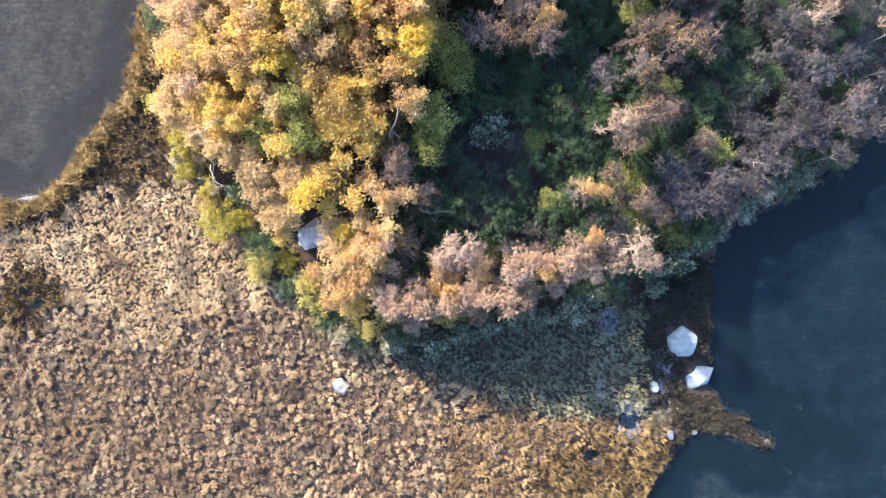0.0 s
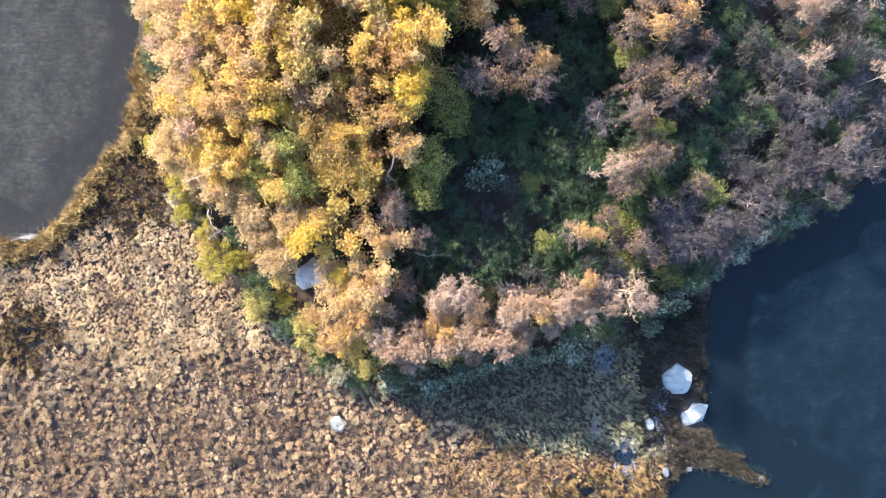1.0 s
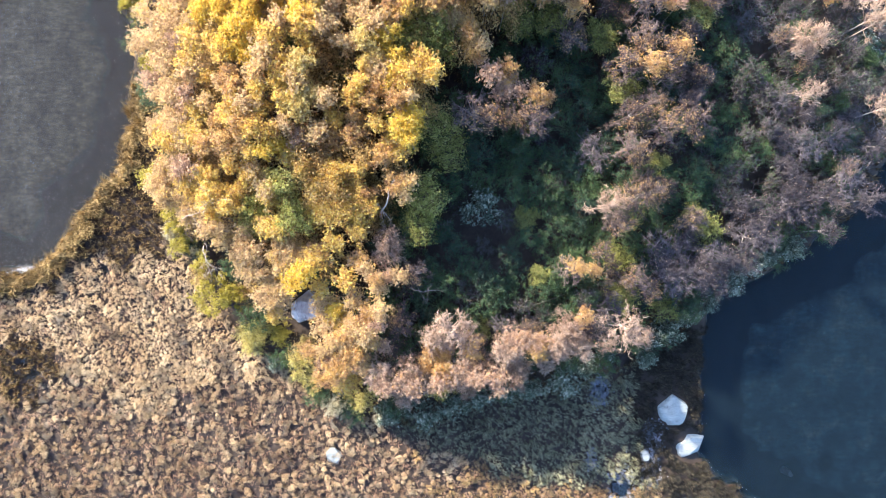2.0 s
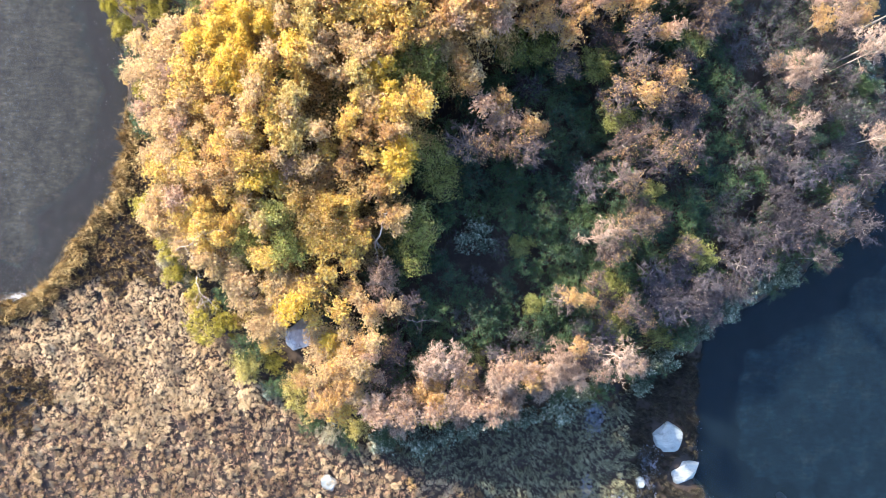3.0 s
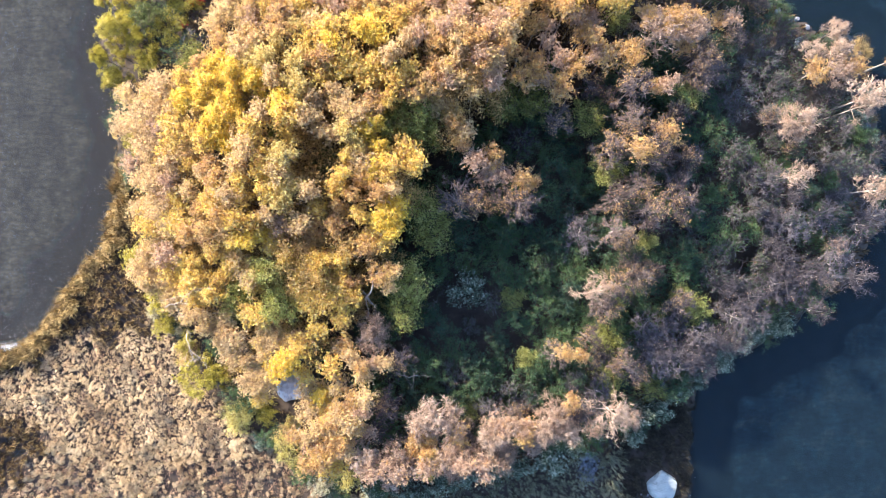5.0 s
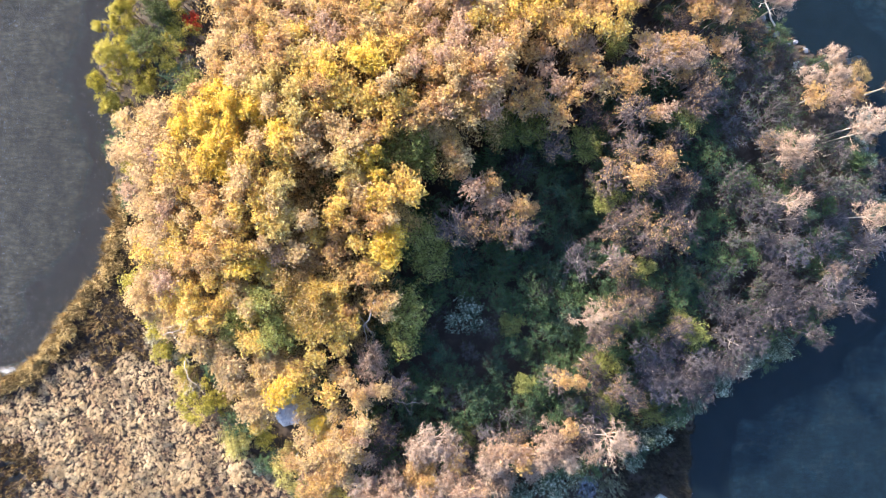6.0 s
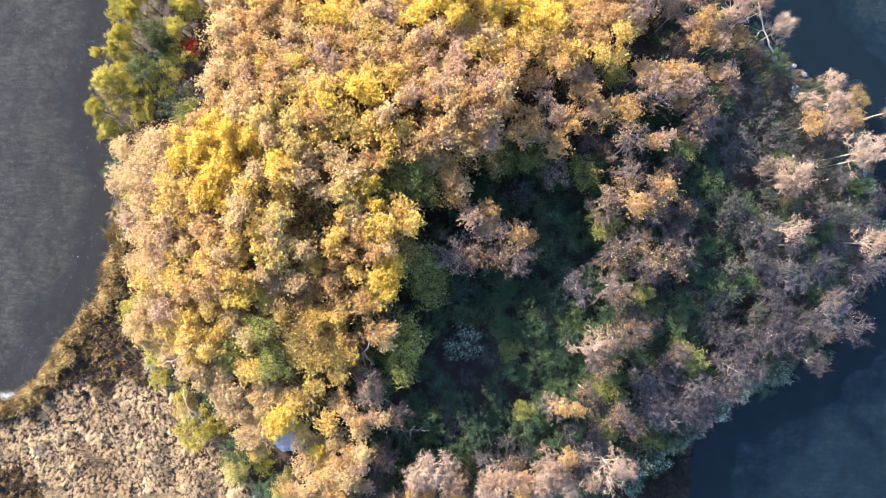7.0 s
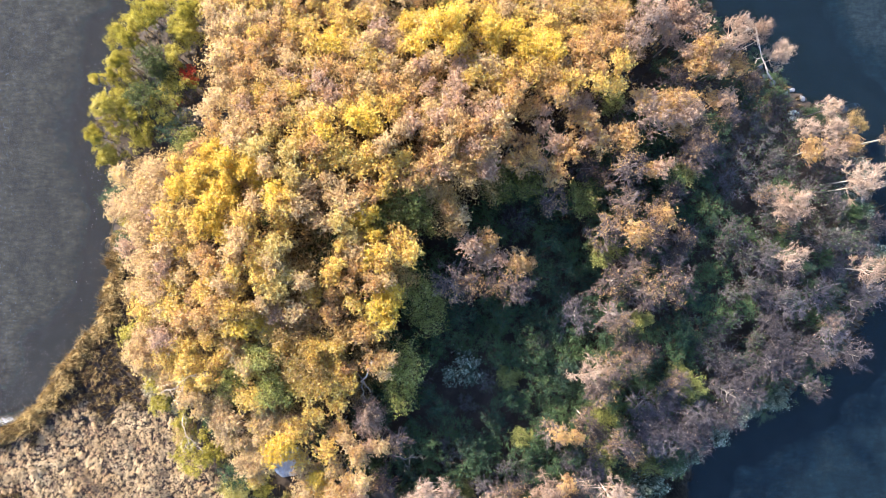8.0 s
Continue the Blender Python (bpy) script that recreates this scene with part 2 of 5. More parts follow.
def step(a, b, v):
    t = np.clip((v - a) / (b - a), 0, 1)
    return t * t * (3 - 2 * t)


def wave_field(x, y, size, seed, octaves=3):
    """Smooth noise about -1 to 1, from many turned waves, made for whole arrays at once."""
    rng = np.random.default_rng(seed)
    out, amp = np.zeros_like(x, float), 1.0
    for o in range(octaves):
        acc = np.zeros_like(x, float)
        for _ in range(9):
            a, ph = rng.uniform(0, 2 * np.pi, 2)
            k = 2 * np.pi / (size / 2**o) * rng.uniform(0.6, 1.4)
            acc += np.sin(k * (x * np.cos(a) + y * np.sin(a)) + ph)
        out, amp = out + amp * acc / 3.0, amp * 0.5
    return out / 1.5


def land_by(x, y):
    return inside_by(LAND, x, y) + 0.22 * wave_field(x, y, 2.2, 5)


def height_at(x, y):
    """The height of ground or lake bed over the lake's level."""
    d, w = land_by(x, y), inside_by(WOOD, x, y)
    out = -d
    bed = -0.16 - 1.26 * step(-0.1, 0.8, out) + (0.60 + 0.20 * step(0, 12, -x)) * np.where(x < -8, step(1.2, 4.2, out + 0.9 * wave_field(x, y, 7, 8)), step(2.9, 4.0, out + 0.45 * wave_field(x, y, 7, 8))) - 3.0 * step(30, 200, out)
    bed = bed + 0.05 * wave_field(x, y, 3.0, 9) + 0.28 * step(14, 24, -x) * step(1.0, 5.0, out)
    for px, py, r, up in ((32.8, 32.6, 4.0, 0.95), (25.5, 32.5, 4.5, -0.7), (30.0, 29.5, 4.5, -0.5), (23.5, 37.0, 4.0, -0.6), (19.3, -17.6, 2.2, 1.1), (24.5, -15.5, 1.6, 0.35),
                         (25.8, -11.1, 0.9, -0.7), (25.0, -12.9, 0.6, -0.6), (27.3, -12.9, 0.8, -0.7), (29.1, -14.1, 1.1, -0.7), (28.3, -10.5, 0.5, -0.5), (22.8, -16.2, 0.7, -0.4), (24.5, -15.0, 0.6, -0.5), (26.6, -14.2, 0.5, -0.5)):
        bed = bed + up * np.exp(-((x - px) ** 2 + (y - py) ** 2) / r**2)
    bed = np.where(out > 1.5, np.minimum(bed, -0.42), bed)
    land = 0.05 + 0.20 * step(0.0, 1.2, d) + 0.09 * wave_field(x, y, 1.1, 11) * step(0.3, 1.5, d) + 0.05 * wave_field(x, y, 4, 12)
    land = land + 1.9 * step(-0.5, 9.0, w)
    for (px, py), r in zip(POOLS, POOL_SIZES):
        dip = np.exp(-(((x - px) / r) ** 2 + ((y - py) / r) ** 2) * 1.3 + 0.8 * wave_field(x, y, 1.3, 13))
        land = land - 0.5 * np.minimum(dip, 1.0) * (w < 0.5)
    return np.where(d > 0, np.maximum(land, -0.10 + 0.04 * wave_field(x, y, 0.8, 14)), bed)


def mesh_from(name, verts, faces, smooth=False):
    """A mesh from whole arrays: verts n x 3, faces m x 3 or m x 4."""
    me = bpy.data.meshes.new(name)
    verts, faces = np.asarray(verts, np.float32), np.asarray(faces, np.int32)
    k = faces.shape[1]
    me.vertices.add(len(verts))
    me.vertices.foreach_set("co", verts.ravel())
    me.loops.add(faces.size)
    me.loops.foreach_set("vertex_index", faces.ravel())
    me.polygons.add(len(faces))
    me.polygons.foreach_set("loop_start", np.arange(0, faces.size, k, dtype=np.int32))
    if smooth:
        me.polygons.foreach_set("use_smooth", np.ones(len(faces), bool))
    me.update(calc_edges=True)
    return me


def ground_lines(lo, hi, gap, far):
    mid = list(np.arange(lo, hi + 0.01, gap))
    outer = [2.0, 5, 10, 18, 30, 50, 90, 160, 300, 600, 1000, far]
    return np.array([lo - o for o in reversed(outer)] + mid + [hi + o for o in outer])


gx, gy = np.meshgrid(ground_lines(-36, 36, 0.3, 1500), ground_lines(-22, 40, 0.3, 1500))
gz = height_at(gx, gy)
rows_n, cols_n = gx.shape
ix = np.arange(rows_n * cols_n).reshape(rows_n, cols_n)
quads = np.stack([ix[:-1, :-1], ix[:-1, 1:], ix[1:, 1:], ix[1:, :-1]], -1).reshape(-1, 4)
ground = new("ground", mesh_from("ground", np.stack([gx, gy, gz], -1).reshape(-1, 3), quads, True))
tagged(ground, "peaty lake shore ground and silty lake bed", "ground", kind="structure")


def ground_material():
    """Peat and leaf litter on land; below the water mud and silt, coloured from dark in the deep to grey in the
    shallows.
    """
    m, nt, b, _ = fresh("peat_and_lake_bed")
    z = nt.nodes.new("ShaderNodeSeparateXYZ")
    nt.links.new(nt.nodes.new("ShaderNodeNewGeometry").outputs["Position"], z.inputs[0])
    coarse, grain = noise_node(nt, 0.45, 5, 0.65), noise_node(nt, 5.0, 5, 0.7)
    f = math_node(nt, "ADD", math_node(nt, "MULTIPLY", coarse, 0.6), math_node(nt, "MULTIPLY", grain, 0.4))
    peat = ramp_node(nt, f, [(0.3, (0.020, 0.015, 0.012)), (0.5, (0.045, 0.032, 0.024)), (0.7, (0.085, 0.062, 0.045))])
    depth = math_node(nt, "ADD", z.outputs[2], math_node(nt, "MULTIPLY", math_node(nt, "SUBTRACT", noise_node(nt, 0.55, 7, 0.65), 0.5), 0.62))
    # colour by depth stands in for a depth tint in the water
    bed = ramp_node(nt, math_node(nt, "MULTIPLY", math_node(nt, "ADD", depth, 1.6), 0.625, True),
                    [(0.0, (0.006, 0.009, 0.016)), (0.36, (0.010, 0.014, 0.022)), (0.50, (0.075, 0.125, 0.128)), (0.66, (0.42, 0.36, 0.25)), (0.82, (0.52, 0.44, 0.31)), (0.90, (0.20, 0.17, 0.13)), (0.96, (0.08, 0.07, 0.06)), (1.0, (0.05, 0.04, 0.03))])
    weed = math_node(nt, "MULTIPLY", math_node(nt, "SUBTRACT", noise_node(nt, 0.7, 8, 0.75, stretch=(1, 0.6, 1)), 0.38), 3.5, True)
    bed = mix_node(nt, weed, mix_node(nt, 0.72, bed, (0.02, 0.03, 0.03)), bed)
    # ripple streaks of the water, painted into the bed's colour with its mottling
    painted_ripple = math_node(nt, "MULTIPLY", math_node(nt, "SUBTRACT", noise_node(nt, 2.6, 6, 0.7, stretch=(0.55, 1.5, 1)), 0.35), 3.0, True)
    bed = mix_node(nt, painted_ripple, mix_node(nt, 0.6, bed, (0.02, 0.022, 0.022)), bed)
    west = math_node(nt, "MULTIPLY", math_node(nt, "ADD", z.outputs[0], 12.0), -0.12, True)
    bed = mix_node(nt, west, bed, mix_node(nt, 1.0, bed, (1.25, 0.99, 0.69), "MULTIPLY"))
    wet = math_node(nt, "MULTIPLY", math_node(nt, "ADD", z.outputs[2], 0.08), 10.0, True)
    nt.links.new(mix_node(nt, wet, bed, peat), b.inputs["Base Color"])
    b.inputs["Roughness"].default_value = 0.9
    bp = nt.nodes.new("ShaderNodeBump")
    bp.inputs["Strength"].default_value, bp.inputs["Distance"].default_value = 0.5, 0.05
    nt.links.new(grain, bp.inputs["Height"])
    nt.links.new(bp.outputs[0], b.inputs["Normal"])
    return m


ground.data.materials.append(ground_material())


def water_material():
    """Brown-blue lake water: the bed shows through, the sky mirrors on fine ripples."""
    m, nt, b, out = fresh("lake_water")
    clear, murk, gloss = (nt.nodes.new("ShaderNodeBsdf" + k) for k in ("Transparent", "Diffuse", "Glossy"))
    clear.inputs[0].default_value = (0.95, 0.96, 0.93, 1)
    x = nt.nodes.new("ShaderNodeSeparateXYZ")
    nt.links.new(nt.nodes.new("ShaderNodeNewGeometry").outputs["Position"], x.inputs[0])
    bay = math_node(nt, "MULTIPLY", math_node(nt, "ADD", x.outputs[0], 10.0), -0.12, True)      # the western bay is browner
    nt.links.new(mix_node(nt, bay, (0.023, 0.046, 0.066), (0.105, 0.10, 0.092)), murk.inputs[0])
    gloss.inputs[0].default_value, gloss.inputs["Roughness"].default_value = (0.6, 0.57, 0.53, 1), 0.08
    bp = nt.nodes.new("ShaderNodeBump")
    bp.inputs["Strength"].default_value, bp.inputs["Distance"].default_value = 0.35, 0.05
    nt.links.new(noise_node(nt, 2.2, 3, 0.6, stretch=(1, 0.6, 1)), bp.inputs["Height"])
    nt.links.new(bp.outputs[0], gloss.inputs["Normal"])
    fr = nt.nodes.new("ShaderNodeFresnel")
    fr.inputs[0].default_value = 1.33
    m1, m2 = nt.nodes.new("ShaderNodeMixShader"), nt.nodes.new("ShaderNodeMixShader")
    m1.inputs[0].default_value = 0.22
    for a, s in ((clear.outputs[0], m1.inputs[1]), (murk.outputs[0], m1.inputs[2]), (fr.outputs[0], m2.inputs[0]),
                 (m1.outputs[0], m2.inputs[1]), (gloss.outputs[0], m2.inputs[2]), (m2.outputs[0], out.inputs[0])):
        nt.links.new(a, s)
    return m


S = 1550.0
water = new("water", mesh_from("water", [(-S, -S, 0), (S, -S, 0), (S, S, 0), (-S, S, 0)], [(0, 1, 2, 3)]))
water.data.materials.append(water_material())
tagged(water, "dark calm lake water with fine ripples", "lake", kind="structure")


# ---- builders ----
def part(name, me, material, parent, label=""):
    ob = new(name, me)
    if not me.materials:
        me.materials.append(material)
    ob.parent = parent
    return tagged(ob, label)


def spikes(p, q, r0, r1, sides=3):
    """Tapered round pieces from p to q (n x 3), as triangles; pointed where r1 is 0."""
    p, q = np.asarray(p, float), np.asarray(q, float)
    ax = q - p
    ax /= np.linalg.norm(ax, axis=1, keepdims=True) + 1e-9
    ref = np.where(np.abs(ax[:, 2:3]) > 0.9, [[1.0, 0, 0]], [[0, 0, 1.0]])
    u = np.cross(ax, ref)
    u /= np.linalg.norm(u, axis=1, keepdims=True)
    v = np.cross(ax, u)
    n = len(p)
    r0, r1 = np.broadcast_to(r0, n)[:, None], np.broadcast_to(r1, n)[:, None]
    ang = np.arange(sides) * 2 * np.pi / sides
    low = [p + r0 * (np.cos(a) * u + np.sin(a) * v) for a in ang]
    if np.all(r1 == 0):
        verts = np.stack(low + [q], 1)
        faces = np.array([(i, (i + 1) % sides, sides) for i in range(sides)])
    else:
        verts = np.stack(low + [q + r1 * (np.cos(a) * u + np.sin(a) * v) for a in ang], 1)
        faces = np.array([f for i in range(sides) for f in ((i, (i + 1) % sides, sides + (i + 1) % sides), (i, sides + (i + 1) % sides, sides + i))])
    k = verts.shape[1]
    return verts.reshape(-1, 3), (faces[None] + (np.arange(n) * k)[:, None, None]).reshape(-1, 3)


def joined(pieces):
    vs, fs, at = [], [], 0
    for v, f in pieces:
        vs.append(v), fs.append(f + at)
        at += len(v)
    return np.concatenate(vs), np.concatenate(fs)


def leaf_blades(at, size, rng, up=0.15, slim=0.6):
    """Small pointed leaves, a triangle each."""
    n = len(at)
    d = rng.normal(size=(n, 3))
    d /= np.linalg.norm(d, axis=1, keepdims=True)
    nrm = rng.normal(size=(n, 3)) + [0, 0, up * 2]
    s = np.cross(d, nrm)
    s /= np.linalg.norm(s, axis=1, keepdims=True) + 1e-9
    ln = size * rng.uniform(0.65, 1.3, (n, 1))
    verts = np.stack([at - d * ln * 0.5 - s * ln * slim * 0.55, at - d * ln * 0.4 + s * ln * slim * 0.55, at + d * ln * 0.65], 1).reshape(-1, 3)
    return verts, np.arange(3 * n).reshape(-1, 3)


def leaf_sprays(at, size, rng, leaves):
    """Sprays of pointed leaves round one stalk each."""
    n = len(at)
    d = rng.normal(size=(n, leaves, 3))
    d /= np.linalg.norm(d, axis=2, keepdims=True)
    s = np.cross(d, rng.normal(size=(n, leaves, 3)) + [0, 0, 0.4])
    s /= np.linalg.norm(s, axis=2, keepdims=True) + 1e-9
    ln = size * rng.uniform(0.7, 1.3, (n, leaves, 1))
    far = at[:, None] + d * ln
    verts = np.concatenate([at[:, None], far + s * ln * 0.36, far - s * ln * 0.36], 1).reshape(-1, 3)
    f = np.array([(0, 1 + k, 1 + leaves + k) for k in range(leaves)])
    return verts, (f[None] + (np.arange(n) * (2 * leaves + 1))[:, None, None]).reshape(-1, 3)


def grow(seed, height=6.0, spread=1.5, clumps=9, subs=7, twigs=9, fine=1, deep=2.2, stem=0.07, first=0.35, puff=0.42, stems=1):
    """A broadleaf skeleton: stem, limbs out to clumps of a domed crown, branches and twigs. Returns its pieces and the twig ends."""
    rng = np.random.default_rng(seed)
    stem_p, limb_p, twig_p, tips = [], [], [], []
    lean = rng.normal(0, 0.18, 2)
    top = np.array([lean[0], lean[1], height * 0.86])
    path = [np.array([0, 0, -0.3]), np.array([lean[0] * 0.1, lean[1] * 0.1, height * 0.3]), np.array([lean[0] * 0.6, lean[1] * 0.3, height * 0.6]), top]
    for i in range(3):
        stem_p.append(spikes([path[i]], [path[i + 1]], stem * (1 - 0.25 * i), stem * (0.75 - 0.25 * i) + 0.008, 6))
    start = rng.uniform(0, 6.28)
    for i in range(clumps):
        a = start + i * 2.39996 + rng.normal(0, 0.25)
        r = spread * (0.82 * math.sqrt((i + 0.5) / clumps)) * rng.uniform(0.72, 1.22)
        tip = np.array([math.cos(a) * r, math.sin(a) * r, height - puff * spread * 0.5 - deep * 0.62 * (r / spread) ** 3 - rng.uniform(0, 0.3) * deep]) + [lean[0] * 0.6, lean[1] * 0.6, 0]
        k = rng.uniform(first, 0.78)
        b = path[1] * (1 - k) + top * k
        mid = (b + tip) / 2 + np.array([math.cos(a), math.sin(a), -0.4]) * 0.15 * r + rng.normal(0, 0.08, 3)
        limb_p.append(joined([spikes([b], [mid], stem * 0.42, stem * 0.28, 5), spikes([mid], [tip], stem * 0.28, stem * 0.12, 4)]))
        off = rng.normal(size=(subs, 3))
        off *= (rng.uniform(0.2, 1.0, (subs, 1)) ** 0.5) / np.linalg.norm(off, axis=1, keepdims=True) * spread * puff * rng.uniform(0.65, 1.3)
        off[:, 2] = off[:, 2] * 0.7 + 0.12 * spread * puff
        k = rng.uniform(0.25, 1.0, (subs, 1))
        s0, s1 = mid * (1 - k) + tip * k, tip + off
        twig_p.append(spikes(s0, s1, stem * 0.14, stem * 0.06, 3))
        k = rng.uniform(0.25, 1.0, (subs, twigs, 1))
        t0 = (s0[:, None] * (1 - k) + s1[:, None] * k).reshape(-1, 3)
        d = (s1 - s0) / (np.linalg.norm(s1 - s0, axis=1, keepdims=True) + 1e-9)
        d = np.repeat(d, twigs, 0) * 0.5 + rng.normal(0, 0.55, (len(t0), 3)) + [0, 0, 0.35]
        d /= np.linalg.norm(d, axis=1, keepdims=True)
        t1 = t0 + d * spread * rng.uniform(0.14, 0.34, (len(t0), 1))
        twig_p.append(spikes(t0, t1, 0.015, 0.0))
        tips.append(t1)
        for _ in range(fine):
            k = rng.uniform(0.2, 0.8, (len(t0), 1))
            f0 = t0 * (1 - k) + t1 * k
            dd = d * 0.5 + rng.normal(0, 0.6, d.shape) + [0, 0, 0.2]
            f1 = f0 + dd / np.linalg.norm(dd, axis=1, keepdims=True) * spread * rng.uniform(0.08, 0.2, (len(t0), 1))
            twig_p.append(spikes(f0, f1, 0.013, 0.0))
            tips.append(f1)
    return rng, joined(stem_p), limb_p, joined(twig_p), np.concatenate(tips)


def plant(kind, seed, leaf, size, count, jitter, bark, twig_mat, label, category, slim=0.6, up=0.15, spray=1, leaf_name="foliage", shrub=False, side=None, limbs=4, **shape):
    """One tree or shrub with stem, limbs, twigs and leaves."""
    rng, st, lb, tw, tips = grow(seed, **shape)
    root = new(kind)
    root.empty_display_size = 0.3
    if shrub:
        part("stem", mesh_from("stem", *joined([st] + lb)), bark, root)
    else:
        part("trunk", mesh_from("trunk", *st), bark, root)
        tw = joined([tw] + lb[limbs:])
        for piece in lb[:limbs]:
            part("limb", mesh_from("limb", *piece), bark, root)
    part("crown", mesh_from("crown", *tw), twig_mat, root)
    if count:
        if side is not None:      # leaves hold on one flank and here and there
            tips = tips[(tips[:, 0] > side * shape["spread"]) | (rng.uniform(0, 1, len(tips)) < 0.12)]
        at = tips[rng.integers(0, len(tips), count // spray)] + rng.normal(0, jitter, (count // spray, 3))
        leaves = leaf_sprays(at, size, rng, spray) if spray > 1 else leaf_blades(at, size, rng, up, slim)
        part(leaf_name, mesh_from("leaves", *leaves), leaf, root)
    return tagged(root, label, category)


PROTOS = {}


def set_out(kind, makers, x, y, radius, top, seed, group="", label=""):
    """Sets a copy of one of a kind's three grown forms at x, y with its crown's radius and the height of its top over the lake."""
    rng = random.Random(seed)
    forms = PROTOS.setdefault(kind, {})
    v = rng.randrange(len(makers))
    base = float(height_at(np.array([x]), np.array([y]))[0])
    base = max(base, -0.2)
    if v not in forms:
        forms[v] = [makers[v](), None]
    ob, used = forms[v]
    sx = radius / SHAPES[kind][0] * rng.uniform(0.88, 1.15)
    sy = radius / SHAPES[kind][0] * rng.uniform(0.88, 1.15)
    sz = max(top - base, 0.5) / SHAPES[kind][1]
    m = Matrix.LocRotScale((x, y, base), Euler((0, 0, rng.uniform(0, 6.283))), (sx, sy, sz))
    if used is None:
        ob.matrix_basis = m
        forms[v][1] = Vector((1 / sx, 1 / sy, 1 / sz))
    else:
        ob = copy_thing(ob, m @ Matrix.Diagonal((*used, 1)))
    return tagged(ob, label, group=group)


SHAPES = {"yellow_birch": (0.78, 7.0), "bright_birch": (0.8, 7.0), "beige_birch": (0.78, 6.5), "orange_birch": (0.85, 6.5), "tan_birch": (1.4, 5.0), "brown_birch": (1.4, 5.0),
          "grey_birch": (1.4, 4.5), "green_shrub": (1.3, 2.2), "gold_shrub": (1.3, 2.6), "grey_bush": (1.2, 2.2), "blue_bush": (1.0, 1.4), "olive_bush": (1.1, 2.6), "pale_bush": (1.0, 1.2), "red_bush": (0.5, 1.6), "lime_bush": (1.2, 2.2), "white_tree": (1.4, 5.0), "pine": (1.2, 3.2), "pale_birch": (0.8, 6.5), "pink_birch": (0.8, 6.5), "moss_bush": (1.2, 3.4), "dark_bush": (1.1, 3.4)}


def forms(kind, *args, n=3, seed=0, **kw):
    r, h = SHAPES[kind]
    return [lambda s=s: plant(*args[:1], seed + s, *args[1:], height=h, spread=r, **kw) for s in range(n)]


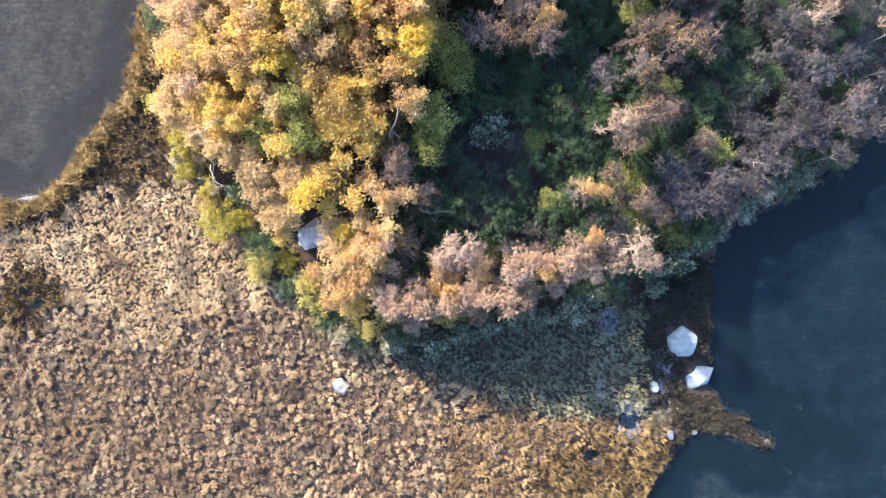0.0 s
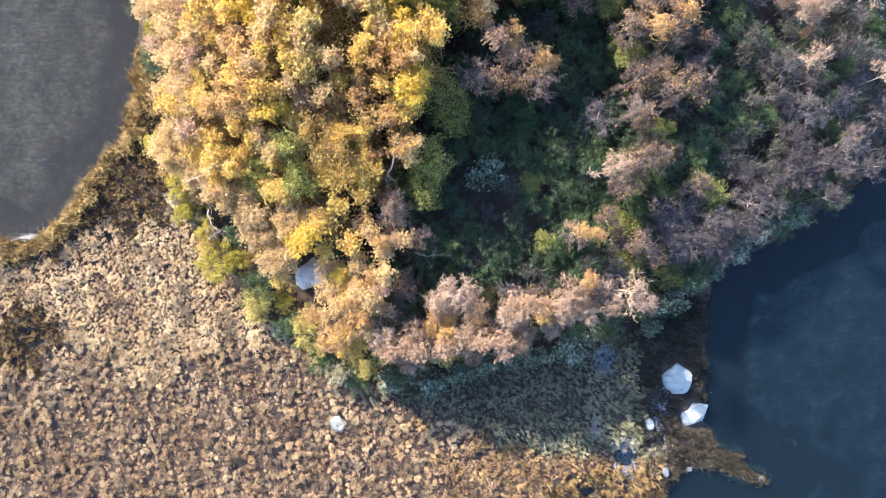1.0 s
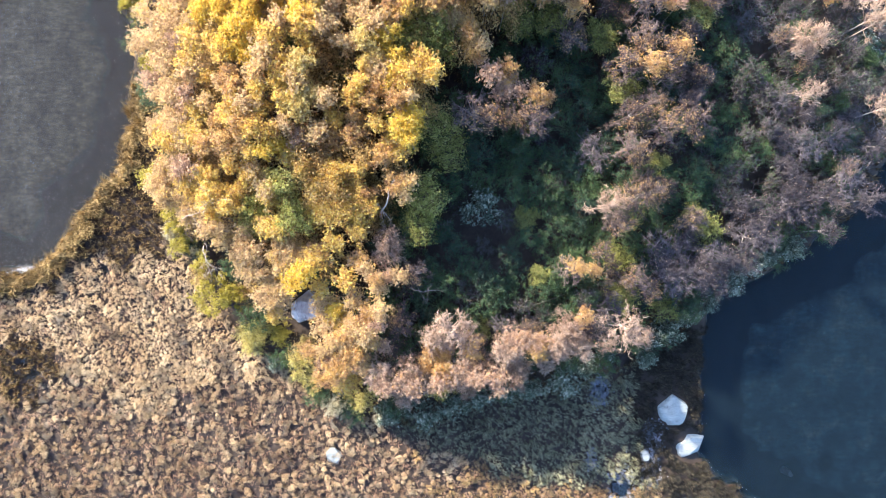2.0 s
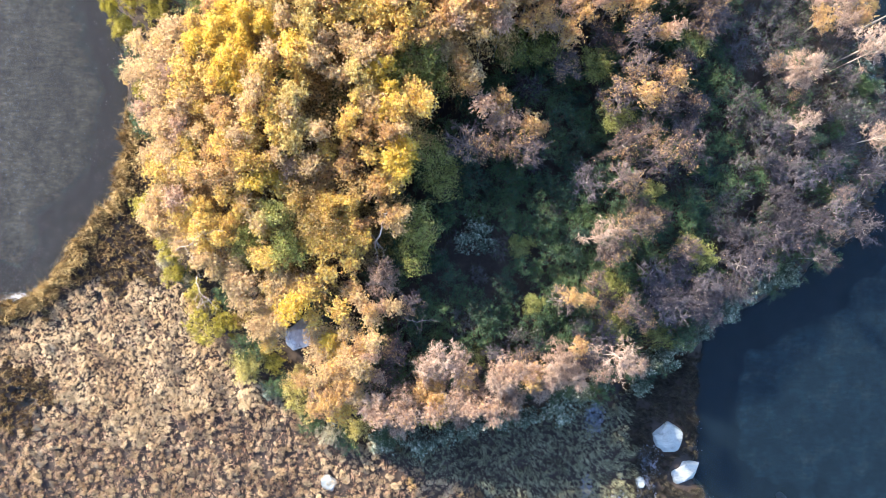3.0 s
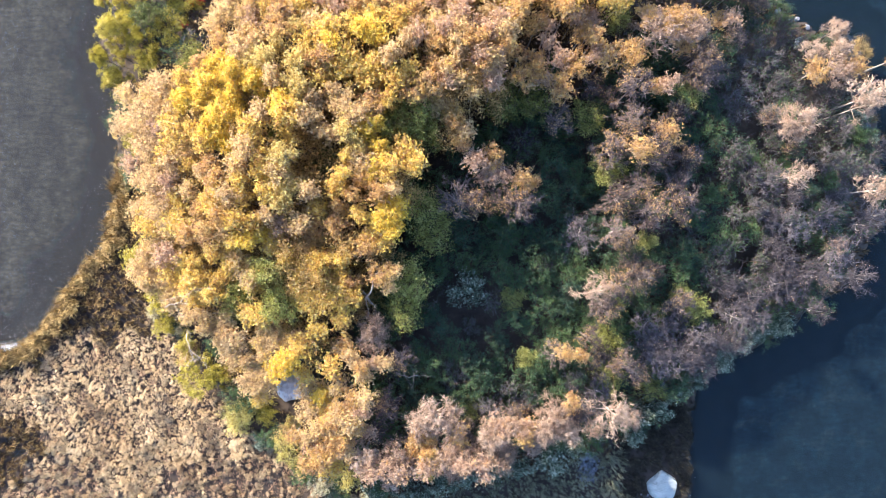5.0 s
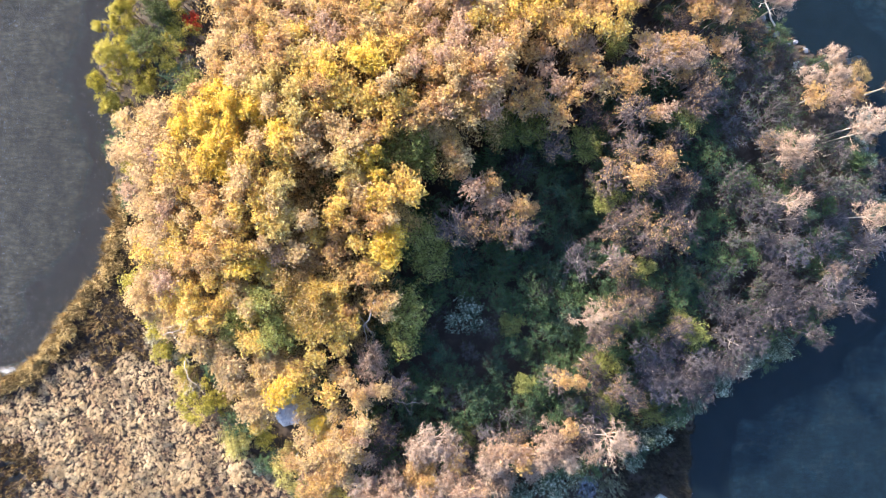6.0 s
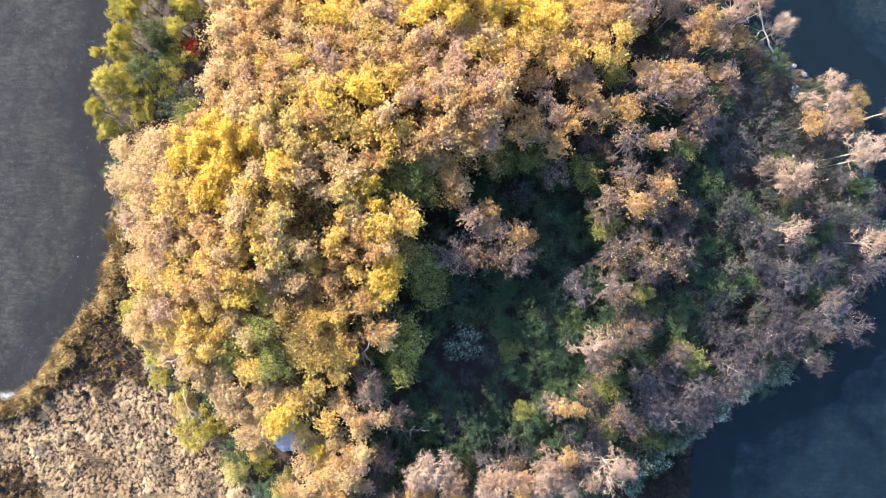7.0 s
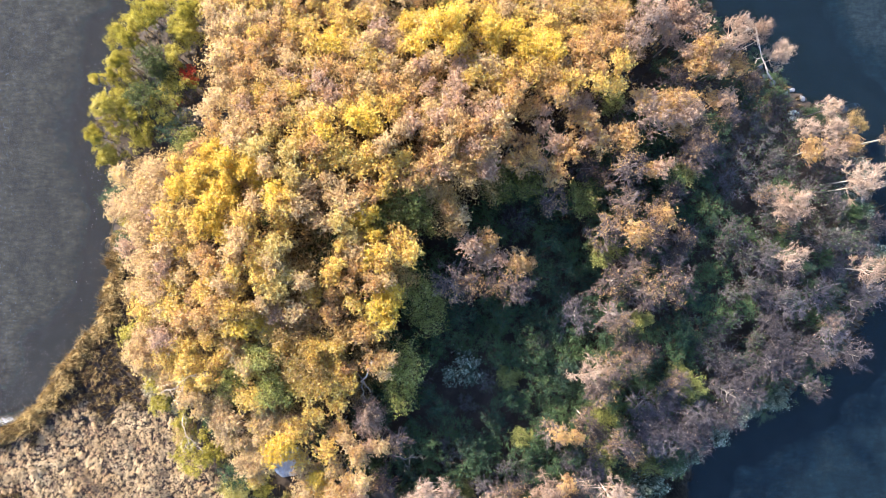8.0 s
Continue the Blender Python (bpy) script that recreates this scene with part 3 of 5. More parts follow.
BIRCH = dict(clumps=15, subs=4, twigs=4, fine=0, deep=1.6, puff=0.40, stem=0.06, limbs=1, spray=5)
SHRUB = dict(shrub=True, first=0.08)
KINDS = {
    "yellow_birch": forms("yellow_birch", "yellow_birch", M_YELLOW, 0.105, 1700, 0.12, M_BARK, M_TWIG_GOLD, "autumn birch with golden yellow leaves", "tree", n=5, seed=10, **BIRCH),
    "bright_birch": forms("bright_birch", "bright_birch", M_BRIGHT, 0.105, 1850, 0.12, M_BARK, M_TWIG_GOLD, "autumn birch with dense bright yellow leaves", "tree", n=4, seed=20, **BIRCH),
    "beige_birch": forms("beige_birch", "beige_birch", M_GOLD, 0.095, 1500, 0.12, M_BARK, M_TWIG_GOLD, "half-bare birch with thin beige yellow leaves", "tree", n=4, seed=30, **(BIRCH | dict(twigs=6))),
    "pale_birch": forms("pale_birch", "pale_birch", M_PALEGREEN, 0.095, 1800, 0.12, M_BARK, M_TWIG_GOLD, "birch with soft pale yellow-green leaves", "tree", n=3, seed=35, **BIRCH),
    "pink_birch": forms("pink_birch", "pink_birch", M_TAN, 0.092, 1350, 0.12, M_BARK, M_TWIG_TAN, "slender birch with withered pinkish beige leaves", "tree", n=4, seed=65, **(BIRCH | dict(twigs=6))),
    "orange_birch": forms("orange_birch", "orange_birch", M_ORANGE, 0.10, 1400, 0.12, M_BARK, M_TWIG_GOLD, "half-bare birch with thin orange leaves", "tree", n=4, seed=40, **(BIRCH | dict(twigs=7))),
    "tan_birch": forms("tan_birch", "tan_birch", M_TAN, 0.08, 480, 0.09, M_BARK, M_TWIG_TAN, "nearly bare birch with pinkish tan twigs", "tree", stem=0.09, n=4, seed=50, clumps=20, subs=6, twigs=6, fine=2, deep=2.6, puff=0.36),
    "brown_birch": forms("brown_birch", "brown_birch", M_ORANGE, 0.085, 420, 0.08, M_BARK, M_TWIG_BROWN, "thinly twigged brown birch with a few orange leaves", "tree", side=0.1, n=4, seed=55, stem=0.1, clumps=18, subs=5, twigs=6, fine=2, deep=2.4, puff=0.38),
    "grey_birch": forms("grey_birch", "grey_birch", M_TAN, 0.08, 40, 0.07, M_BARK, M_TWIG_GREY, "bare birch with fine grey twigs", "tree", side=0.5, n=4, seed=60, stem=0.1, clumps=13, subs=7, twigs=7, fine=1, deep=2.2, puff=0.5),
    "white_tree": forms("white_tree", "white_tree", M_TAN, 0.07, 260, 0.05, M_WHITEWOOD, M_TWIG_TAN, "dead bare tree with bleached pale limbs", "tree", seed=70, clumps=14, subs=6, twigs=6, fine=1, deep=2.0, stem=0.065, puff=0.46),
    "green_shrub": forms("green_shrub", "green_shrub", M_GREEN, 0.095, 1900, 0.11, M_DARKWOOD, M_DARKWOOD, "dense dark green leafy shrub", "shrub", n=4, seed=80, clumps=11, subs=5, twigs=2, fine=0, deep=1.2, stem=0.04, puff=0.5, up=0.7, **SHRUB),
    "grey_bush": forms("grey_bush", "grey_bush", M_GREEN, 0.09, 260, 0.10, M_DARKWOOD, M_TWIG_GREY, "bare grey-twigged bush with a few green leaves", "bush", n=2, seed=83, clumps=12, subs=7, twigs=7, fine=0, deep=1.2, stem=0.04, puff=0.5, **SHRUB),
    "gold_shrub": forms("gold_shrub", "gold_shrub", M_RUSSET, 0.085, 2000, 0.16, M_DARKWOOD, M_DARKWOOD, "loose golden brown shrub under the birches", "shrub", seed=85, clumps=10, subs=5, twigs=2, fine=0, deep=1.4, stem=0.04, puff=0.5, **SHRUB),
    "blue_bush": forms("blue_bush", "blue_bush", M_BLUE, 0.13, 1700, 0.07, M_DARKWOOD, M_DARKWOOD, "grey-green willow bush at the water's edge", "bush", seed=90, clumps=12, subs=5, twigs=5, fine=0, deep=0.9, stem=0.03, puff=0.38, **SHRUB),
    "pale_bush": forms("pale_bush", "pale_bush", M_PALE, 0.09, 2600, 0.06, M_DARKWOOD, M_DARKWOOD, "pale beige rounded bush at the wood's edge", "bush", n=2, seed=95, clumps=12, subs=6, twigs=5, fine=0, deep=0.9, stem=0.03, puff=0.4, **SHRUB),
    "red_bush": forms("red_bush", "red_bush", M_RED, 0.10, 700, 0.06, M_DARKWOOD, M_DARKWOOD, "small bush with crimson autumn leaves", "bush", n=1, seed=97, clumps=6, subs=5, twigs=5, fine=0, deep=0.9, stem=0.02, puff=0.4, **SHRUB),
    "olive_bush": forms("olive_bush", "olive_bush", M_OLIVE, 0.11, 3200, 0.055, M_DARKWOOD, M_DARKWOOD, "olive green evergreen bush", "bush", seed=100, clumps=10, subs=7, twigs=6, fine=0, deep=1.3, stem=0.045, puff=0.36, slim=0.35, **SHRUB),
    "lime_bush": forms("lime_bush", "lime_bush", M_LIME, 0.09, 3000, 0.07, M_DARKWOOD, M_DARKWOOD, "soft yellow-green rounded bush", "bush", seed=110, clumps=11, subs=7, twigs=6, fine=0, deep=1.3, stem=0.04, puff=0.42, **SHRUB),
    "moss_bush": forms("moss_bush", "moss_bush", M_MOSS, 0.085, 3200, 0.10, M_DARKWOOD, M_DARKWOOD, "soft dusky green leafy bush", "bush", seed=130, clumps=14, subs=6, twigs=4, fine=0, deep=1.6, stem=0.05, puff=0.42, **SHRUB),
    "dark_bush": forms("dark_bush", "dark_bush", M_DARKLEAF, 0.09, 2600, 0.10, M_DARKWOOD, M_DARKWOOD, "dark green bush in a gap of the canopy", "bush", n=2, seed=140, clumps=11, subs=6, twigs=4, fine=0, deep=1.4, stem=0.05, puff=0.40, **SHRUB),
    "pine": forms("pine", "pine", M_OLIVE, 0.12, 5200, 0.06, M_BARK, M_DARKWOOD, "low spreading pine with olive yellow needle tufts", "pine tree", seed=120, clumps=10, subs=7, twigs=7, fine=0, deep=1.4, stem=0.08, first=0.3, puff=0.30, slim=0.3, leaf_name="needle_coat"),
}


CLOSE_GROWN = ("yellow_birch", "bright_birch", "beige_birch", "pale_birch", "orange_birch", "pink_birch")


def stand(kind, spots, group, label=""):
    for i, (x, y, r, top) in enumerate(spots):
        if kind in CLOSE_GROWN and r > 0.95:      # a clump of slender stems in place of one broad crown
            rng = random.Random(hash_of(kind, i, x, y) + 1)
            n = round(r * r / (0.48 if kind == "orange_birch" else 0.38))
            for k in range(n):
                a, d = k * 2.4 + rng.uniform(0, 0.6), 0.72 * r * math.sqrt((k + 0.4) / n)
                mixed = rng.choice([kind, kind, "pink_birch", "beige_birch" if x < 3 else "pink_birch"]) if kind == "orange_birch" else rng.choice([kind, "beige_birch", "beige_birch", "orange_birch"]) if kind == "pink_birch" and y > 18 and x < 6 else kind
                set_out(mixed, KINDS[mixed], x + d * math.cos(a), y + d * math.sin(a), rng.uniform(0.55, 0.8), top - rng.uniform(0, 0.8), hash_of(kind, i + k * 7, x, y), group, label)
            continue
        set_out(kind, KINDS[kind], x, y, r, top, hash_of(kind, i, x, y), group, label)


def hash_of(kind, i, x, y):
    return sum(ord(c) for c in kind) * 1009 + i * 97 + int(x * 131 + y * 17)


def scattered(poly, gap, seed, grow_out=0.0):
    """Evenly loose spots inside an outline, no two nearer than gap."""
    rng = random.Random(seed)
    xs, ys = [p[0] for p in poly], [p[1] for p in poly]
    kept, cells = [], {}
    for _ in range(int((max(xs) - min(xs)) * (max(ys) - min(ys)) / gap**2 * 14)):
        x, y = rng.uniform(min(xs), max(xs)), rng.uniform(min(ys), max(ys))
        c = (int(x // gap), int(y // gap))
        if all((x - a) ** 2 + (y - b) ** 2 > gap * gap for i in (-1, 0, 1) for j in (-1, 0, 1) for a, b in cells.get((c[0] + i, c[1] + j), ())):
            cells.setdefault(c, []).append((x, y))
            kept.append((x, y))
    k = inside_by(poly, np.array([p[0] for p in kept]), np.array([p[1] for p in kept]))
    return [p for p, d in zip(kept, k) if d > -grow_out]


# ---- trees set out by place ----
SPOTS = {}
SPOTS["tan_south"] = [
    (-2.1, -4.6, 0.96, 4.2), (2.1, -4.1, 0.96, 4.4), (-3.2, -3.7, 0.87, 4.8), (4, -3.7, 0.74, 4.4), (-0.4, -3.6, 0.95, 4.6),
    (5.1, -3.2, 0.94, 5.2), (-3.8, -2.9, 1.21, 5.6), (1.5, -2.9, 1.43, 5.6), (5.2, -2.8, 1.01, 5.2), (-1.7, -2.6, 1.29, 5.6),
    (3, -2.5, 1.07, 5.6), (-4.9, -2.2, 0.93, 5.6), (7.2, -2.2, 0.87, 5), (4.7, -1.5, 1.21, 5.8), (4.5, -1.5, 1.21, 5.8),
    (9.3, -1.3, 1, 5.8), (7.7, -1.2, 1.13, 6), (8.2, -0.9, 1.27, 6), (1.8, -0.8, 1.2, 6), (-0.1, -0.8, 0.99, 6),
    (8.9, -0.5, 0.85, 6), (0.8, -0.1, 1.34, 6.2), (8.4, -0, 1.13, 6), (-3, 4.7, 1.12, 6.6),
]
SPOTS["tan_north"] = [
    (-2.8, 5.7, 1.17, 7), (27, 21.7, 1.16, 5), (25.7, 23.2, 0.8, 4.4), (27.1, 23.2, 0.95, 4.8), (15, 23.8, 1.58, 7),
    (16.8, 24.1, 1.45, 7), (27, 24.5, 0.85, 4.8), (23.5, 27.9, 1, 5.4), (22.1, 29.3, 0.85, 5.8), (20, 28.3, 0.91, 6.2),
    (13.7, 28.5, 1.23, 7.2), (20.6, 29.4, 0.95, 6.2), (14.7, 30, 1.29, 7.4), (11.1, 7.7, 1.36, 7.1),
]
SPOTS["pink_east"] = [
    (16.5, 30.2, 1.38, 6.8), (15.9, 29.1, 1.05, 6.4), (17.5, 29.5, 0.91, 6.2),
]
SPOTS["pink_south"] = [
    (2.4, -3.1, 0.96, 6.1), (3.6, -3.4, 0.9, 6), (0.2, -3.4, 0.9, 5.6), (-1.6, -3.4, 0.9, 5.7), (-3.2, -3.6, 0.9, 5.6),
    (5.0, -0.6, 0.85, 5.8), (6.1, -0.9, 0.8, 5.7),
]
SPOTS["pink_north"] = [
    (2.9, 20.3, 1.24, 9.7), (4.2, 20.7, 1.18, 9.7), (1.6, 20.9, 1.11, 9.7), (3.2, 21.9, 1.55, 10.1), (0.6, 22.7, 1.12, 9.3),
    (4.7, 22.8, 1.23, 10.1), (2.1, 22.9, 1.1, 10.1),
]
SPOTS["brown_middle"] = [
    (12.2, 11.4, 1.29, 7.3),
    (11.6, 6.8, 1.1, 6.9), (12.3, 8.2, 1.3, 7.1), (13.6, 8.6, 1.11, 6.5),
]
SPOTS["orange_south"] = [
    (0.3, -3, 0.94, 5.2), (-6.8, -3, 0.94, 5.5), (-0.3, -2.7, 1, 5.6), (-5, -2.6, 1.08, 5.7), (-6.3, -2.5, 0.94, 5.5),
    (-5.2, -2, 1.07, 6.3), (0.1, -1.9, 1.14, 5.6), (6.3, -1.4, 0.99, 6), (-7.6, -1.4, 1.16, 5.7), (2.4, -1.3, 0.79, 5.6),
    (-3.5, -1.3, 1, 5.6), (6.2, -1, 0.99, 6), (-6, -1, 1, 6.1), (-5.3, -0.9, 1.43, 6.1), (-4.7, -0.6, 1.06, 6.5),
    (-4.6, 0.3, 1, 6.1), (9.2, 0.8, 0.7, 6.2), (-3.8, 1.2, 1.17, 6.5),
]
SPOTS["orange_middle"] = [
    (-3.9, 3.3, 1.16, 6.9), (-2.5, 3.4, 0.98, 6.4), (9.7, 3.7, 0.99, 6.2), (-4.9, 4.3, 0.85, 6), (-1.9, 9.1, 1.15, 8.6),
    (6.8, 14.5, 1.04, 6.6), (5, 14.8, 1.04, 6.8), (4, 15.7, 1.44, 7.2), (13.3, 16.6, 0.9, 7),
    (15.4, 17.3, 0.83, 6.8), (2.4, 17.6, 1.22, 7.6), (1.7, 18.8, 1.27, 8.2), (15, 20.2, 1.03, 7), (8.2, 20.5, 1.29, 7.6),
    (6.4, 20.6, 0.9, 7), (25.4, 21.6, 0.87, 4.8), (9.1, 21.8, 1.29, 7.6),
]
SPOTS["orange_north"] = [
    (6.7, 21.9, 1.29, 7.6), (11.4, 22, 0.9, 7), (28.1, 22.3, 0.88, 4.4), (12.8, 22.5, 1.16, 7.4), (5.3, 22.5, 0.81, 7.6),
    (10.5, 23.1, 1.29, 7.6), (7.7, 23.8, 1.15, 7.6), (16.2, 23.9, 1.19, 6.4), (10.1, 24.3, 1.22, 7.6), (15, 24.4, 1.18, 6.8),
    (16.8, 24.6, 1.11, 6.6), (14, 24.7, 0.83, 6.6), (19.5, 24.8, 1, 5.6), (18.3, 26.9, 0.99, 6), (20.5, 27.2, 0.87, 5),
    (18.9, 27.5, 1.12, 6.2), (17.4, 27.6, 1.18, 6.6), (18.4, 28.3, 0.84, 6.2),
]
SPOTS["brown_south"] = [
    (-3.1, -1.3, 1.09, 5), (2.6, -1.3, 1.01, 5.2), (9.5, -0.4, 1.08, 5.2), (5.9, -0.3, 0.95, 4.8), (-2.4, 0.1, 0.95, 4.8),
    (-2.4, 0.6, 1.09, 5), (13.8, 2.3, 1.02, 5), (12.7, 3.1, 1.21, 5.6), (11.5, 3.4, 0.94, 5), (-1.3, 3.5, 0.99, 6),
    (8.5, 3.8, 1.15, 5.2), (10.5, 4.8, 0.85, 6), (16.3, 6.6, 1.15, 5.2), (14.6, 9, 0.85, 6), (13.4, 9.6, 0.98, 6.4),
    (12.8, 10.8, 0.98, 6.6), (14.1, 12.9, 1.18, 6.6), (16.5, 13.2, 1.48, 6.2), (3.4, 13.2, 1.18, 6.8), (6.1, 13.3, 1.32, 6.6),
    (12.3, 13.4, 1.45, 6.8), (4.9, 13.4, 0.98, 6.4), (2.6, 13.8, 1.45, 7),
]
SPOTS["brown_north"] = [
    (13.9, 14.5, 1.06, 6), (14.4, 15.7, 1.18, 6.8), (16.7, 16.2, 1.23, 5.2), (11.9, 16.5, 1.39, 6.8), (23.9, 16.7, 0.73, 4.6),
    (14.7, 17.3, 1.39, 6.8), (12.8, 17.3, 0.98, 6.4), (13.2, 18.3, 1.18, 6.8), (15.9, 18.5, 0.92, 6), (8.5, 18.6, 1.34, 6),
    (22.7, 18.7, 1.09, 4.8), (12.1, 19.9, 0.86, 5.6), (13.2, 20.6, 1.44, 7.2), (17.8, 21.5, 1.41, 6), (17.7, 21.5, 1.02, 4.8),
    (18.8, 21.9, 1.38, 4.8), (17.5, 22.7, 1.26, 6.4), (17.7, 23.1, 1.28, 5.6), (20.2, 24, 1.02, 4.8), (22.1, 26.3, 0.96, 4),
    (16.6, 26.5, 1.23, 5), (17.5, 26.7, 0.87, 5),
]
SPOTS["grey_south"] = [
    (10.6, -0.1, 1.22, 4.7), (4.4, 0, 0.99, 4.3), (6.7, 0.3, 1.08, 4.1), (11.4, 1.2, 1.40, 4.5), (9.8, 1.7, 0.91, 4.3),
    (18.4, 2.6, 1.15, 4.3), (16.2, 3, 1.47, 4.7), (15, 3.5, 1.39, 4.7), (17.5, 3.7, 1.39, 4.7), (17.4, 3.7, 1.40, 4.5),
    (15.1, 3.8, 1.62, 4.9), (19.1, 4.2, 1.40, 4.3), (20.9, 4.2, 0.92, 3.7), (18.3, 4.8, 1.22, 4.7), (14.6, 5.2, 1.14, 4.7),
    (15.9, 5.2, 1.06, 4.7), (21.9, 5.8, 1.09, 3.9), (16.5, 5.9, 1.06, 4.5), (20.4, 6, 1.41, 4.1), (21.5, 7.1, 1.49, 4.1),
    (24.8, 7.5, 1.09, 3.7), (23.3, 8, 1.49, 4.1),
]
SPOTS["grey_north"] = [
    (20, 8, 1.15, 4.1), (25.7, 8.7, 1.33, 3.9), (7.8, 9.3, 0.82, 4.5), (23.7, 9.5, 1.41, 4.1), (27.2, 9.8, 1.58, 3.9),
    (23, 10.6, 1.00, 4.1), (10.2, 11.4, 1.38, 4.9), (24.4, 11.7, 1.48, 4.3), (28.9, 12, 1.09, 3.5), (30, 12.3, 1.09, 3.5),
    (26.3, 12.4, 1.32, 4.1), (22.5, 12.5, 1.15, 4.3), (24.3, 13.9, 0.99, 4.5), (27.8, 13.9, 1.01, 3.5), (22.8, 14.7, 1.31, 4.5),
    (16.7, 15, 1.06, 4.5), (29.8, 15.3, 0.93, 3.5), (21.4, 15.4, 1.08, 4.3), (17.4, 16.3, 1.14, 4.7), (30.7, 16.8, 1.02, 3.5),
    (27.8, 18.3, 1.09, 3.5),
]
SPOTS["white"] = [
    (11, -0.9, 0.92, 6), (11.9, 0.1, 1.46, 6.8), (26.9, 8, 0.81, 3.5), (27.3, 10.5, 0.94, 3.9), (28.6, 14, 1.26, 6.4),
    (23.6, 14.9, 1.05, 6.4), (27.7, 19.2, 0.9, 6.6), (27.8, 19.7, 1.29, 7.4),
]
SPOTS["beige"] = [
    (-7.2, 0.2, 0.94, 5), (-6.8, 1.3, 1.08, 5.4), (-10.8, 1.7, 1.23, 5.2), (-5.3, 1.7, 0.86, 5.4), (-10, 2.5, 1.01, 5.4),
    (-11.3, 3.5, 1.14, 5.6), (-12.3, 4.2, 1, 5.6), (-9.8, 4.4, 1.27, 6), (-8.7, 4.9, 0.99, 6.2), (-11.7, 5.1, 0.93, 5.8),
    (-12.8, 5.4, 1.2, 6), (-14, 6.1, 1.13, 6), (-15.4, 7.2, 0.93, 5.4), (-16.3, 7.9, 1.14, 5.6), (-17.5, 9.2, 1.28, 5.8),
    (-10.6, 9.5, 1.02, 7.4), (-16.7, 10.1, 1.06, 6),
]
SPOTS["gold"] = [
    (-6.3, 0.2, 0.74, 5), (-10.4, 0.9, 0.62, 4.6), (-7.2, 2.5, 0.72, 5.8), (-5.6, 3.3, 0.84, 6.2), (-7.6, 4, 0.95, 6.4),
    (-6.7, 5.6, 0.77, 6.6), (-4.7, 6.2, 0.82, 6.8), (-7, 7.7, 1.16, 7.4), (-5, 8, 1.05, 7.4), (-14.2, 8.3, 0.71, 6.6),
    (-13, 8.4, 1.05, 7), (-6.2, 9.3, 1.2, 8), (-14.4, 9.7, 1.05, 7), (-4.9, 9.7, 1.03, 8), (-12, 9.9, 0.99, 7.4),
]
SPOTS["golden"] = [
    (-6.4, 1, 0.59, 5.4), (-8.6, 3.1, 0.92, 6.6), (-8.1, 3.9, 0.69, 6.6),
]
SPOTS["moss"] = [
    (17.6, 6.4, 1.3, 4.3), (-1, 6.7, 1.24, 6.2), (-11.3, 6.8, 1.25, 5.7), (-8.7, 7, 1.45, 7.3), (16.9, 7.2, 1, 4),
    (-11.5, 7.9, 1.08, 6.1), (-0.8, 8.4, 1.54, 6.8), (-9.2, 9.1, 1.2, 7.7), (0.8, 11.4, 1.51, 5), (-0.1, 13, 1.74, 5.4),
    (11.8, 15.3, 1.31, 5.6), (0.3, 17.5, 1.37, 7.4), (-1.5, 17.6, 1.1, 8.4), (-0.5, 18.4, 1.58, 8.2), (10.7, 18.7, 1.23, 5.6),
    (5.5, 19.5, 1.38, 6), (7.2, 19.8, 1.3, 6), (4.8, 20.6, 1.14, 6), (-14, 22.4, 1.07, 6.4),
]
SPOTS["dark"] = [
    (-12.1, 5.8, 0.88, 4.6), (-6.3, 15.2, 0.9, 7.1), (-5.5, 15.8, 1.08, 7.3), (-8.3, 17.3, 0.61, 8.7),
    # pines by the dell, set as dark bushes to give their shaded side
    (-17.3, 28.1, 1.07, 4.4), (-16.7, 27.3, 0.83, 4), (-17.7, 26, 1.08, 4),
]
SPOTS["pinkish"] = [
    (23.3, 17.7, 0.84, 6.4), (23.4, 18.2, 1.17, 7.1),
]
SPOTS["willows"] = [
    (22.1, 4.2, 0.78, 2), (23, 4.6, 0.55, 1.8), (24.4, 5.2, 0.93, 2), (28.1, 10.7, 0.77, 2.4), (30.9, 14.7, 0.85, 2.4),
    (30, 16.1, 1.07, 2.6), (28.4, 16.5, 0.84, 2.6), (29.3, 17.6, 0.85, 2.4), (30.3, 17.6, 0.69, 2.4), (29.4, 19, 0.92, 2.4),
    (30.2, 20.8, 0.78, 2),
]
SPOTS["heathy"] = [
    (31.1, 23.8, 0.47, 1.2), (30.2, 24.3, 0.78, 1.6),
]
SPOTS["blue"] = [
    (-3.8, -6.4, 1, 2), (-0.9, -6.4, 1.15, 2.1), (-2.3, -5.8, 1, 2), (1.3, -5.6, 1.15, 2.1), (4.6, -4.7, 1.15, 2), (2.9, -5.2, 1, 1.8),
    (6.4, -4.2, 1.15, 2.2), (8.7, -3.8, 1.38, 2.2), (10.3, -3.1, 0.99, 2.2), (14.5, -2.6, 0.81, 1.8), (16.1, -0.6, 1.15, 2.2),
    (18.8, 1.7, 1.15, 2), (17.4, 0.6, 1.03, 2.1), (21.9, 4, 1.04, 2), (24.6, 5.3, 1, 2), (23.4, 4.7, 0.81, 1.8), (20.5, 2.9, 1, 2),
    (3.2, 7.9, 1.25, 4.7), (-7, 4.6, 0.62, 4.4), (14.9, -1, 0.99, 2.4), (-9.6, -2.3, 0.74, 1.6), (-11.2, -2.8, 0.74, 1.4),
    (11.8, -1.8, 0.88, 2.4),
]
